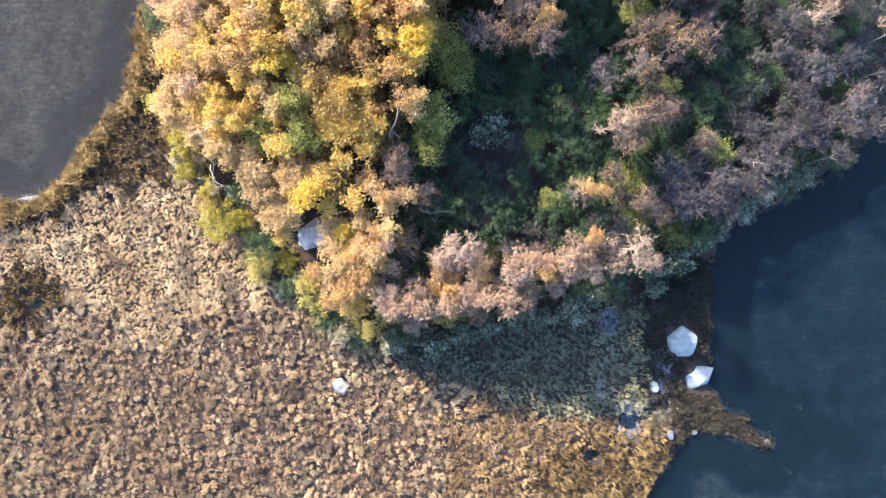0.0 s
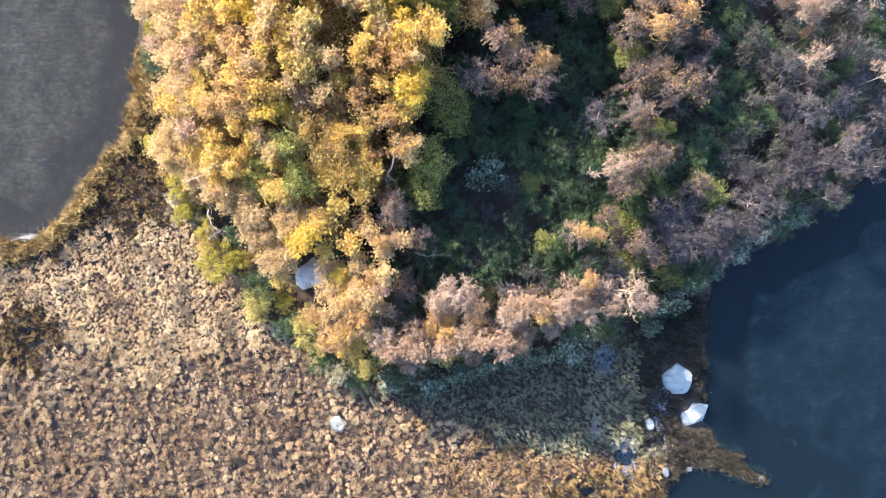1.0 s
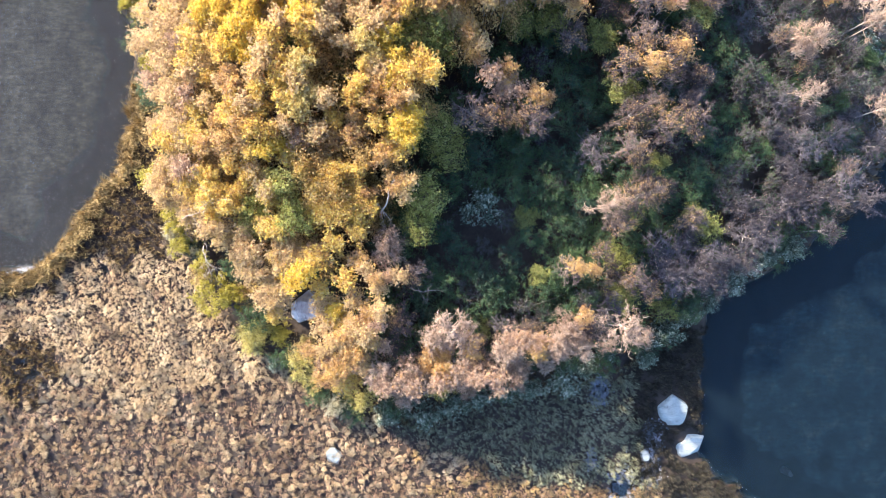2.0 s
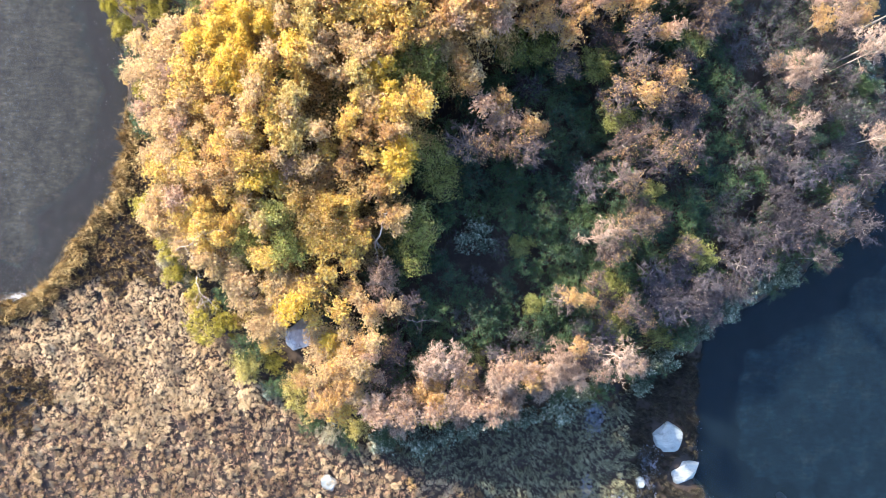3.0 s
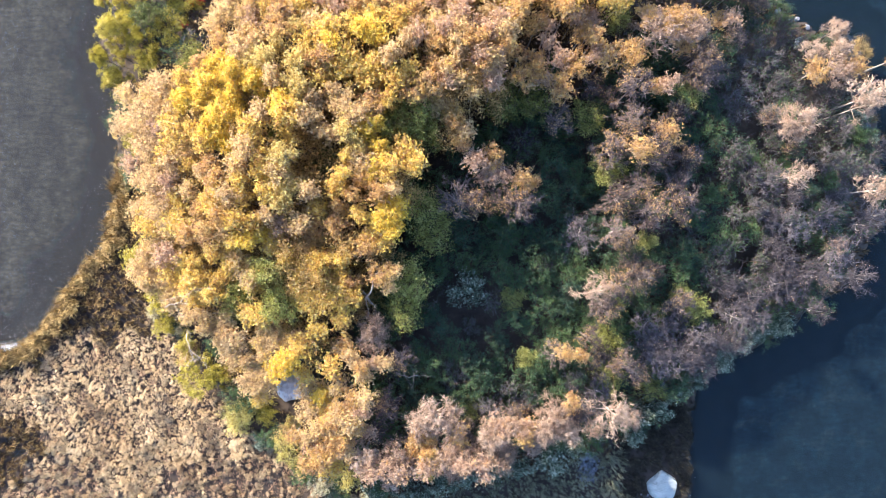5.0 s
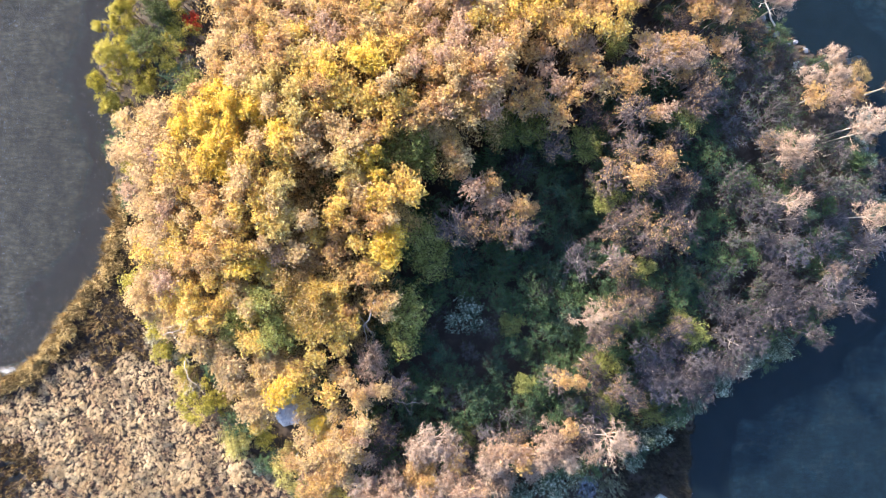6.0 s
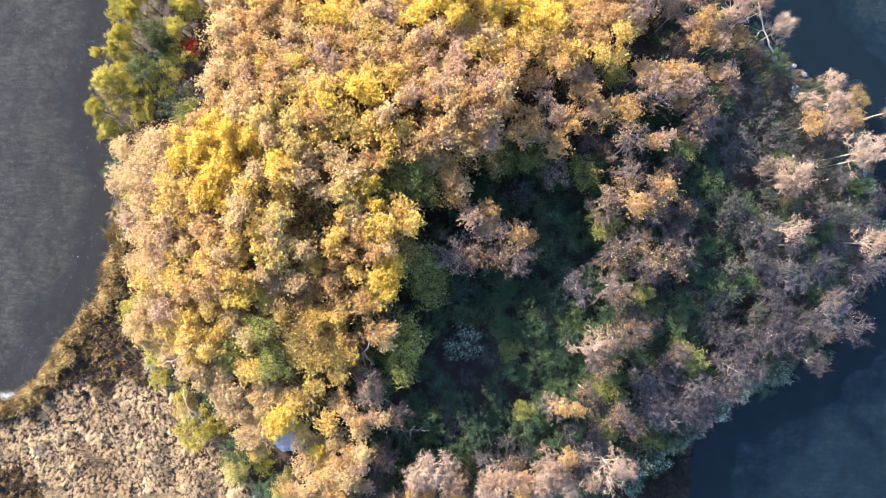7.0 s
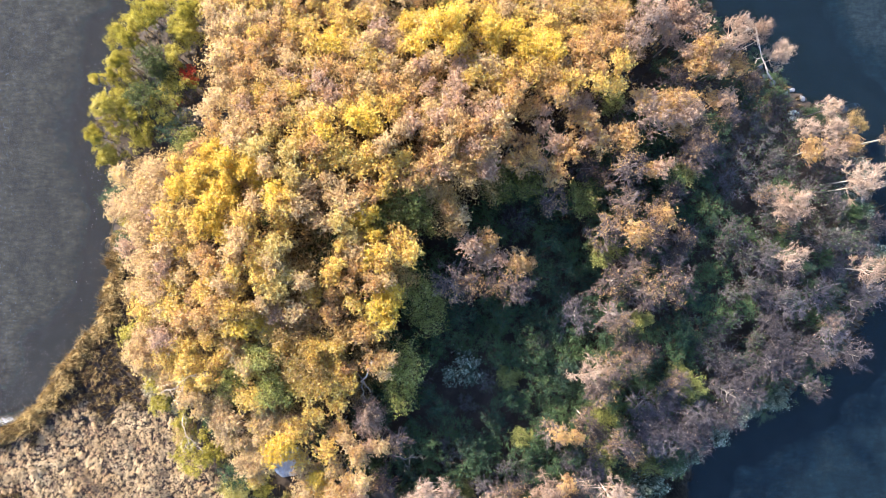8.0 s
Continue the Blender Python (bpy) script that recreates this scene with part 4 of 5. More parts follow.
SPOTS["olive"] = [
    (-15.1, 1.6, 1.3, 3), (-16.1, 3.8, 0.91, 2.5), (-17.6, 7.4, 0.97, 3.2), (-14, 2, 0.98, 2.6), (-17.3, 5.5, 0.91, 2.6),
    (-12.9, -0.6, 1.05, 2.3), (-12.1, -0.8, 1.0, 2.2), (-12.7, -1.4, 0.95, 2), (-9.1, -2.6, 1.1, 3), (-8.4, -3.9, 1, 2.5), (-8.9, -1.4, 0.6, 2.6), (-5.4, -5.6, 1.01, 1.6),
    (-7.2, -5.8, 1.0, 1.9), (-18.2, 6.2, 0.76, 2.2), (-16.6, 4.9, 0.5, 2), (-3.9, -6.7, 0.62, 1.4), (-15.6, 2.6, 0.5, 1.9),
]
SPOTS["pine"] = [
    (-18.7, 29.6, 0.8, 4), (-19.7, 28.2, 0.65, 3.6), (-21.5, 27.2, 0.49, 2.8), (-20.7, 25.4, 0.9, 3.6), (-21.4, 23.4, 0.78, 3.2),
    (-20.8, 22.2, 0.65, 2.8), (-17.3, 31, 1.14, 4.6), (-14.7, 29.8, 0.76, 4.6), (-15.7, 28.5, 0.77, 4.2), (-19.8, 25.9, 0.72, 3),
    (-20.4, 27.6, 0.52, 3), (-19.1, 25, 0.78, 3), (-20.4, 23.7, 0.59, 2.6), (-18.3, 30.7, 0.71, 4), (-14.5, 31, 0.81, 5),
    (-19.4, 30.1, 1.2, 3.4), (-16.8, 32, 1.2, 3.8), (-15.4, 30.4, 1.03, 4.2),
]
SPOTS["bright"] = [
    (-13.2, 19.7, 1.45, 8), (-11.1, 19.5, 1.18, 8.2), (-9.6, 20.1, 1.23, 8.6), (-11.8, 21.5, 0.98, 8.1), (4.7, 28.3, 1.17, 8),
    (6.6, 28.3, 1.11, 8), (8.2, 27.7, 0.98, 8), (2.1, 28.5, 1.29, 8.6), (-2.8, 23.1, 1.0, 9.8), (-1.6, 12.2, 1.2, 9.6), (-11.6, 17.1, 1.03, 8.6),
]
SPOTS["rocks"] = [
    (16.7, -6.45, 1.2, 0.75), (17.95, -8.95, 1.2, 0.55), (14.8, -9.65, 0.45, 0.55), (-7.4, -9.6, 0.75, 0.6), (15.9, -13, 0.36, 0.3),
    (17.7, -12.9, 0.24, 0.25), (-8.8, 1.2, 1.45, 3.3), (11.8, -1.8, 0.5, 1.7),
]
SPOTS["rocks_n"] = [
    (26.3, 24.5, 0.59, 1.2), (31.4, 25.6, 0.32, 0.4), (25.2, 27.4, 0.36, 0.4), (26.6, 26.6, 0.32, 0.4), (24.2, 28.2, 0.32, 0.5),
    (31.3, 18.9, 0.32, 0.5), (17.6, 30.5, 0.47, 1.5),
    (22.8, -13.6, 0.3, 0.25), (22.5, -15.7, 0.22, 0.06), (24.7, -15.9, 0.24, 0.07), (25.6, -11.3, 0.3, 0.08), (23.6, -14.2, 0.18, 0.1),
    (25.1, 27.0, 0.3, 0.5), (24.6, 27.5, 0.25, 0.45), (26.0, 26.4, 0.28, 0.4), (27.2, 25.9, 0.26, 0.4), (23.2, 28.1, 0.3, 0.5), (30.6, 25.3, 0.35, 0.35),
]

PLANTED = [("tan_south", "tan_birch"), ("tan_north", "tan_birch"), ("pink_north", "pink_birch"), ("pink_south", "pink_birch"), ("pink_east", "pink_birch"), ("brown_middle", "brown_birch"), ("orange_south", "orange_birch"), ("orange_middle", "orange_birch"), ("orange_north", "orange_birch"), ("brown_south", "brown_birch"), ("brown_north", "brown_birch"), ("grey_south", "grey_birch"), ("grey_north", "grey_birch"), ("white", "white_tree"), ("beige", "beige_birch"), ("gold", "yellow_birch"), ("golden", "bright_birch"), ("moss", "moss_bush"), ("dark", "dark_bush"), ("pinkish", "tan_birch"), ("willows", "blue_bush"), ("heathy", "gold_shrub"), ("blue", "blue_bush"), ("pine", "pine"), ("bright", "bright_birch")]
SPOTS["blue"] = [(x, y, (0.86 if y < 7 else 1.0) * r, top) for x, y, r, top in SPOTS["blue"]]
for name, kind in PLANTED:
    stand(kind, SPOTS[name], "trees of the wood")
for i, spot in enumerate(SPOTS["olive"]):
    stand("pale_bush" if i > 11 else "olive_bush" if i < 5 else "lime_bush", [spot], "bushes along the wood's edge")
stand("gold_shrub", [(-3.2, 8.6, 1.2, 5.2), (-3.9, 7.4, 1.1, 4.8), (-2.3, 9.9, 1.2, 5.4), (-4.3, 9.3, 1.1, 5.4), (-5.2, 8.2, 1.1, 5)], "shrubs under the birches")
stand("red_bush", [(-15.0, 27.1, 0.6, 3.6), (-16.2, 25.7, 0.35, 1.9)], "crimson bushes")

PATCHES = {}      # tones of the golden canopy: x, y, radius
PATCHES["beige"] = [
    (-11.9, 28.8, 2), (-12.6, 26.8, 1.7), (-11.3, 24.8, 1.5), (-10.3, 23.4, 1.5), (-7.6, 26.4, 1.5), (-5.6, 25.4, 1.3), (-6.3, 24.2, 1), (-1.3, 28.3, 1.3),
    (-0.9, 26.7, 1.3), (1.4, 25.3, 1.7), (0.3, 22, 1.3), (2.4, 26, 1.3), (4, 24.3, 1.5), (-1, 22, 1), (-5.7, 18.9, 1.3), (-4.4, 18, 1),
    (-11.9, 30.1, 1.7), (-17.4, 20.9, 1.4), (-17.6, 19.2, 1.5), (-16.4, 19.6, 1.4), (-17.8, 16.8, 1.4), (-16.5, 17.2, 1.4), (-17.1, 14.8, 1.4), (-16, 15.1, 1.4),
    (-17.2, 13.1, 1.4), (-15.8, 13.4, 1.4), (-17.3, 11.1, 1.2), (-16.1, 11.4, 1.4), (-9, 11.7, 1.4), (-4.9, 18.8, 1.2), (-6.3, 17.1, 1), (-14.4, 14.8, 1),
    (-10.3, 15.8, 0.9),
]
PATCHES["orange"] = [
    (-9.3, 27.8, 1.7), (-4.3, 26, 1.5), (-3, 24, 1.3), (-5.7, 21.7, 1.5), (-1.3, 25.3, 1.2), (-0, 19.3, 1.2), (-6.9, 29.1, 1.7), (11.1, 27.2, 1.3),
    (9, 24.9, 1.3), (5.7, 25.1, 1.2), (9.4, 26.6, 1.2), (7.4, 23.2, 1.1), (-4.3, 20, 1), (3.3, 20.3, 1), (-8.3, 24.1, 0.9), (-2.3, 27, 1),
    (12.1, 29.2, 1.2), (-13, 12.2, 1.2), (-5.4, 12.6, 1.3), (-4.1, 11, 1.3), (-3.4, 13.9, 1.2), (-13.7, 16.3, 0.8), (-9.4, 14.3, 0.8), (-11.4, 14.6, 0.7),
]
PATCHES["bright"] = [
    (-13.4, 20.1, 1.3), (-12.9, 19.1, 1), (-11.5, 21.6, 0.9), (-10, 20.8, 1), (-9.7, 19.4, 1), (-11.7, 17.5, 0.9), (-3.3, 21.3, 0.8), (-7.7, 18.2, 0.9),
    (1.4, 29, 1.2), (2.4, 28.6, 0.9), (4.4, 28.1, 1), (6.4, 28.5, 1.1), (8.1, 28.1, 0.9), (6.4, 26.4, 0.8), (0.4, 29.7, 0.9), (-4, 23.5, 0.7),
    (-1.7, 19.3, 0.9), (-4.6, 28.4, 1), (-11.3, 16.3, 0.9), (-12, 17.6, 1), (-8, 18.3, 0.8), (-10.7, 11.2, 1.1), (-9.4, 11, 1), (-1.8, 16.7, 1.2),
    (-1.4, 15.4, 1.3), (-3.4, 20.2, 0.9), (-4.7, 22.2, 0.8),
]
PATCHES["lime"] = [
    (-8.7, 22.2, 1.4), (-7.5, 23, 1), (-7, 20.9, 1.1), (-6.8, 15.6, 1.4), (-8, 13.3, 1.1), (-3.5, 17.2, 0.9),
]

# the close golden canopy of the north-west, leaving room round the trees above
ALL = [s[:3] for k in SPOTS for s in SPOTS[k]]
TAKEN = ALL + [(-16.4, 25.4, 1.6), (-16.0, 27.5, 1.3)]
pick = random.Random(7)
RIM = [(x + (9 if 6 <= k <= 13 else 0), y) for k, (x, y) in enumerate(YELLOW)]      # the canopy only slopes towards the shores
# extended north beyond the view; unseen trees there are added to cast shadow
CANOPY = YELLOW[:-1] + [(14, 39), (-8, 40), (-12, 36)] + YELLOW[-1:]
TONES = {"beige": ["beige_birch", "beige_birch", "beige_birch", "pink_birch", "yellow_birch"], "orange": ["orange_birch", "orange_birch", "yellow_birch"], "bright": ["bright_birch", "yellow_birch"],
         "lime": ["pale_birch"], "": ["yellow_birch", "yellow_birch", "yellow_birch", "beige_birch", "orange_birch"]}


def tone_at(x, y):
    """The canopy's tone at a spot: that of the nearest patch that covers it."""
    near = min((math.hypot(x - a, y - b) / r, k) for k in PATCHES for a, b, r in PATCHES[k])
    return near[1] if near[0] < 1.05 else ""


for i, (x, y) in enumerate(scattered(CANOPY, 0.9, 3)):
    if y > 36.5 or (x < -12.5 and 21.9 < y < 32) or inside_by(DELL, np.array([x]), np.array([y]))[0] > (-1.7 if x > -17.5 else -0.2):
        continue
    if any((x - a) ** 2 + (y - b) ** 2 < (0.62 * r + 0.35) ** 2 for a, b, r in TAKEN):
        continue
    rim = float(inside_by(RIM, np.array([x]), np.array([y]))[0])
    top = 5.9 + 3.4 * min(max(rim, 0) / 8.5, 1) - 2.0 * math.exp(-((x + 5.8) ** 2 + (y - 10.6) ** 2) / 5.0) + pick.uniform(-0.5, 0.4)
    kind = pick.choice(TONES[tone_at(x, y)])
    set_out(kind, KINDS[kind], x, y, pick.uniform(0.58, 0.95), top, i * 31 + 5, "trees of the wood")

for i, (x, y) in enumerate(scattered(CANOPY, 1.45, 9)):
    if y > 36 or (x < -12.7 and 22 < y < 32) or inside_by(DELL, np.array([x]), np.array([y]))[0] > -0.4:
        continue
    base = float(height_at(np.array([x]), np.array([y]))[0])
    set_out("gold_shrub", KINDS["gold_shrub"], x, y, pick.uniform(1.2, 1.75), base + (pick.uniform(4.8, 6.0) if inside_by(RIM, np.array([x]), np.array([y]))[0] > 4.5 else pick.uniform(2.6, 3.8)), i * 13 + 1, "shrubs under the birches")

for i, (x, y) in enumerate(scattered(DELL, 1.3, 6)):
    base = float(height_at(np.array([x]), np.array([y]))[0])
    kind = "grey_bush" if i % 3 == 0 else "green_shrub"
    set_out(kind, KINDS[kind], x, y, pick.uniform(0.8, 1.2), base + pick.uniform(0.9, 1.5), i * 23 + 4, "shrubs of the dell by the pines")

# the rim of the wood and its thickets between canopy and hollow
for i, (x, y) in enumerate(scattered(WOOD, 1.3, 21)):
    px, py = np.array([x]), np.array([y])
    if inside_by(YELLOW, px, py)[0] > -0.4 or inside_by(GREEN, px, py)[0] > 0.3 or inside_by(WOOD, px, py)[0] < (2.5 if x < -12 else 1.1):
        continue
    if x > -1 and i % 3 == 0 or inside_by(DELL, px, py)[0] > -0.2:
        continue
    if any((x - p) ** 2 + (y - q) ** 2 < (0.75 * r + 0.45) ** 2 for p, q, r in ALL) or any((x - p) ** 2 + (y - q) ** 2 < (r + 0.7) ** 2 for p, q, r, _ in SPOTS["olive"] + SPOTS["rocks"]):
        continue
    if x < -12.4 and y > 21.5:
        if i % 3 or x > -15:
            continue
        kind, top = "olive_bush", pick.uniform(2.0, 2.8)
    elif x < -12.5 and y > 4:
        kind, top = pick.choice(["beige_birch", "beige_birch", "beige_birch", "tan_birch"]), pick.uniform(4.2, 5.6)
    elif x < -1:
        kind, top = pick.choice(["tan_birch", "yellow_birch", "beige_birch", "orange_birch"]), pick.uniform(4.0, 5.2)
    elif y > 18:
        kind, top = pick.choice(["brown_birch", "orange_birch", "moss_bush", "brown_birch"]), pick.uniform(4.6, 6.2)
    else:
        kind, top = pick.choice(["tan_birch", "grey_birch", "green_shrub"]), pick.uniform(3.8, 5.0)
        top = 2.6 if kind == "green_shrub" else top
    wide = pick.uniform(0.7, 1.0) if kind in CLOSE_GROWN else pick.uniform(0.9, 1.25)
    if x < 23.3 or y < 24.6:      # the stony north-eastern shore is open
        set_out(kind, KINDS[kind], x, y, wide, top, i * 29 + 7, "trees of the wood")

for i, (x, y) in enumerate(scattered(WOOD, 1.75, 33)):
    px, py = np.array([x]), np.array([y])
    deep_in = inside_by(WOOD, px, py)[0]
    if inside_by(CANOPY, px, py)[0] > -0.3 or inside_by(GREEN, px, py)[0] > 0 or deep_in < 0.7:
        continue
    if any((x - p) ** 2 + (y - q) ** 2 < (r + 0.9) ** 2 for p, q, r, _ in SPOTS["rocks"]):
        continue
    kind = pick.choice(["gold_shrub", "olive_bush", "green_shrub"]) if x < -7 else pick.choice(["green_shrub", "green_shrub", "grey_bush"]) if x > 2 else pick.choice(["green_shrub", "gold_shrub", "lime_bush"])
    if x < -14 and y > 21.5:
        kind = "grey_bush" if i % 2 else "olive_bush"
    base = float(height_at(px, py)[0])
    set_out(kind, KINDS[kind], x, y, pick.uniform(0.9, 1.3), base + (pick.uniform(2.0, 3.0) if -9 < x < 15 and y < 2 and deep_in > 1.4 else pick.uniform(1.2, 2.2)), i * 37 + 11, "undergrowth of the wood")

BARE = [(1.2, 7.2, 1.3), (3.2, 5.2, 1.0), (21.0, 17.5, 0.9), (16.6, 16.4, 1.0), (18.3, 19.0, 0.8)]      # open heathy ground between the shrubs
for i, (x, y) in enumerate(scattered(GREEN, 1.12, 4)):
    if any(math.hypot(x - a, y - b) < r for a, b, r in BARE) or math.hypot(x - 3.2, y - 7.9) < 1.35:
        continue
    base = float(height_at(np.array([x]), np.array([y]))[0])
    kind = pick.choice(["green_shrub"] * 11 + ["grey_bush", "moss_bush"] if x < 19 else ["green_shrub"] * 3 + ["grey_bush"] * 6)
    set_out(kind, KINDS[kind], x, y, pick.uniform(0.8, 1.4), base + pick.uniform(1.2, 2.7), i * 17 + 3, "shrubs of the wood's hollow")
for i, (a, b, r) in enumerate(BARE):
    for k in range(2):
        x, y = a + pick.uniform(-0.6, 0.6) * r, b + pick.uniform(-0.6, 0.6) * r
        set_out("grey_bush", KINDS["grey_bush"], x, y, 0.6, float(height_at(np.array([x]), np.array([y]))[0]) + 0.7, i * 41 + k, "shrubs of the wood's hollow")


# ---- boulders ----
def boulder(x, y, r, top, seed, squash=(1.0, 0.85), turn=None, rough=0.12, cut=(0.72, 0.92), stone=None):
    """A weathered boulder: a rounded, faceted block sunk into its bed."""
    rng = random.Random(seed)
    bm = bmesh.new()
    bmesh.ops.create_icosphere(bm, subdivisions=4 if r > 0.5 else 3, radius=1.0)
    cuts = [(Vector((rng.gauss(0, 1), rng.gauss(0, 1), rng.gauss(0.3, 0.7))).normalized(), rng.uniform(*cut)) for _ in range(9)] + [(Vector((0.1, 0.05, 1)).normalized(), 0.62)]
    cuts += [(Vector((math.cos(k * 1.257 + seed), math.sin(k * 1.257 + seed), 0.15)).normalized(), rng.uniform(0.7, 0.88)) for k in range(5)]
    base = float(height_at(np.array([x]), np.array([y]))[0])
    hz = max(top - base, 0.2)
    for v in bm.verts:
        for n, d in cuts:
            over = v.co.dot(n) - d
            if over > 0:
                v.co -= n * over * 0.96
        v.co *= 1 + rough * noise.noise(v.co * 2.3 + Vector((seed, 0, 0))) + 0.02 * noise.noise(v.co * 7 + Vector((0, seed, 0)))
        v.co = Vector((v.co.x * r * squash[0], v.co.y * r * squash[1], v.co.z * hz))
    me = bpy.data.meshes.new("boulder")
    bm.to_mesh(me)
    bm.free()
    me.polygons.foreach_set("use_smooth", np.zeros(len(me.polygons), bool))
    me.materials.append(stone or M_BOULDER)
    ob = new("boulder", me)
    ob.matrix_basis = pose(x, y, base, 0, 0, rng.uniform(0, 360) if turn is None else turn)
    return ob


for i, (x, y, r, top) in enumerate(SPOTS["rocks"] + SPOTS["rocks_n"]):
    form = {0: dict(squash=(1.03, 0.97), turn=0, rough=0.04), 1: dict(squash=(1.1, 0.64), turn=28, rough=0.06), 6: dict(squash=(1.35, 0.75), turn=28, rough=0.12, cut=(0.42, 0.75), stone=M_BRIGHT_ROCK), 7: dict(rough=0.1), 3: dict(squash=(1.0, 0.8), turn=-40), 2: dict(squash=(0.85, 1.15), turn=20), 4: dict(squash=(0.75, 1.1), turn=10)}
    # small stones take the darker grey in place of shade
    small = r < 0.4
    tagged(boulder(x, y, r, top, 11 + i, **{**dict(stone=M_PEBBLE if small else None), **form.get(i, {})}), "large white boulder among the trees" if i == 6 else "small stone at the water's edge, coloured grey for shade" if small else "pale grey granite boulder by the shore", "boulder", "boulders")


# ---- meadow ----
def blades(x, y, lean_a, lean, length, width, rng, spread_a, lift=0.0):
    """Bent grass blades, two segments each, from spots x, y."""
    n = len(x)
    a = lean_a + rng.normal(0, spread_a, n)
    d = np.stack([np.cos(a), np.sin(a), np.zeros(n)], 1)
    s = np.stack([-np.sin(a), np.cos(a), np.zeros(n)], 1) * width[:, None] / 2
    p0 = np.stack([x, y, height_at(x, y) - 0.02 + lift], 1)
    up = np.array([0, 0, 1.0])
    p1 = p0 + d * (length * lean * 0.35)[:, None] + up * (length * np.sqrt(np.clip(1 - (lean * 0.5) ** 2, 0.1, 1)) * 0.55)[:, None]
    p2 = p1 + d * (length * lean * 0.75)[:, None] + up * (length * (0.35 - 0.55 * lean))[:, None]
    verts = np.stack([p0 - s, p0 + s, p1 - s * 0.8, p1 + s * 0.8, p2], 1).reshape(-1, 3)
    f = np.array([(0, 1, 3), (0, 3, 2), (2, 3, 4)])
    return verts, (f[None] + (np.arange(n) * 5)[:, None, None]).reshape(-1, 3)


def mounds(x, y, flow, size, rng):
    """Domed hummocks of matted grass, drawn out along the flow."""
    n, rings = len(x), []
    z = height_at(x, y) - 0.04
    c, s = np.cos(flow), np.sin(flow)
    for r, up, shift in ((1.0, 0.0, 0.0), (0.78, 0.62, 0.10), (0.38, 1.0, 0.22)):
        for k in range(7):
            a = k * 2 * np.pi / 7
            q = size * r * rng.uniform(0.75, 1.25, n)
            u, v = q * math.cos(a) * 1.3 + shift * size, q * math.sin(a) * 0.85
            rings.append(np.stack([x + u * c - v * s, y + u * s + v * c, z + size * up * rng.uniform(0.85, 1.15, n)], 1))
    verts = np.stack(rings, 1).reshape(-1, 3)
    f = [t for j in (0, 7) for k in range(7) for t in ((j + k, j + (k + 1) % 7, j + 7 + (k + 1) % 7), (j + k, j + 7 + (k + 1) % 7, j + 7 + k))]
    f += [(14, 14 + k, 15 + k) for k in range(1, 6)]
    return verts, (np.array(f)[None] + (np.arange(n) * 21)[:, None, None]).reshape(-1, 3)


def tussocks(name, mask, gap, per, length, width, lean, material, label, seed, box, clump=0.10, turn=0.0, splay=0.5, thin=1.0, sway=1.3, mound=0.0, raised=0.0):
    """Tufts of grass that lean with the wind's flow and splay outwards, each a small mound."""
    rng = np.random.default_rng(seed)
    gx, gy = np.meshgrid(np.arange(box[0], box[2], gap), np.arange(box[1], box[3], gap))
    x, y = gx.ravel() + rng.uniform(-0.5, 0.5, gx.size) * gap, gy.ravel() + rng.uniform(-0.5, 0.5, gx.size) * gap
    x, y = x + rng.normal(0, 0.5 * gap, x.size), y + rng.normal(0, 0.5 * gap, x.size)
    keep = mask(x, y) & (rng.uniform(0, 1, x.size) < thin)
    x, y = x[keep], y[keep]
    flow = turn + sway * wave_field(x, y, 2.6, seed + 1) + rng.normal(0, 0.4, len(x))
    big = np.clip(1 + 0.35 * wave_field(x, y, 1.6, seed + 2, 2) + rng.normal(0, 0.22, len(x)), 0.35, 1.8)
    n = len(x) * per
    out = rng.uniform(0, 2 * np.pi, n)
    far = clump * np.sqrt(rng.uniform(0, 1, n)) * np.repeat(big, per)
    xi, yi = np.repeat(x, per) + far * np.cos(out), np.repeat(y, per) + far * np.sin(out)
    fl = np.repeat(flow, per)
    way = np.arctan2(splay * np.sin(out) + (1 - splay) * np.sin(fl), splay * np.cos(out) + (1 - splay) * np.cos(fl))
    pieces = [blades(xi, yi, way, np.clip(rng.normal(lean, 0.18, n), 0.05, 1.0), np.repeat(big, per) * length * rng.uniform(0.6, 1.25, n), np.full(n, width) * rng.uniform(0.6, 1.3, n), rng, 0.3, raised * np.repeat(big, per) * np.clip(1 - (far / (0.24 * np.repeat(big, per))) ** 2, 0, 1))]
    if mound:
        hummocks = new("hummocks", mesh_from("hummocks", *mounds(x, y, flow, big * mound, rng)))
        hummocks.data.materials.append(M_LITTER)
        tagged(hummocks, "matted brown hummocks under the tussock grass", "grass", kind="stuff")
    me = mesh_from(name, *joined(pieces))
    me.materials.append(material)
    return tagged(new(name, me), label, "grass", kind="stuff")


def bank(x, y):
    return land_by(x, y)


def sedge_here(x, y):
    """The sedge fringe of the west bank, and the brown sedge round the south-east inlet."""
    d = bank(x, y)
    west = (d < 1.5 + 0.5 * wave_field(x, y, 2, 41)) & (x < -18) & (y < 17)
    neck = (x < -19.4 + 0.4 * wave_field(x, y, 2, 49)) & (y > 4.4 + 0.5 * wave_field(x, y, 3, 50)) & (y < 17)
    east = (np.hypot((x - 11.6) / 5.4, (y + 15.9) / 2.9) + 0.25 * wave_field(x, y, 2, 42) < 1)
    pool = np.hypot((x + 29.6) / 2.6, (y + 3.6) / 2.2) + 0.3 * wave_field(x, y, 2, 43) < 1
    return (d > 0.05) & (west | neck | east | pool)


def clear_of_rocks(x, y):
    free = np.ones(x.shape, bool)
    for a, b, r, _ in SPOTS["rocks"][:6]:
        free &= np.hypot(x - a, y - b) > 1.0 * r + 0.08
    return free


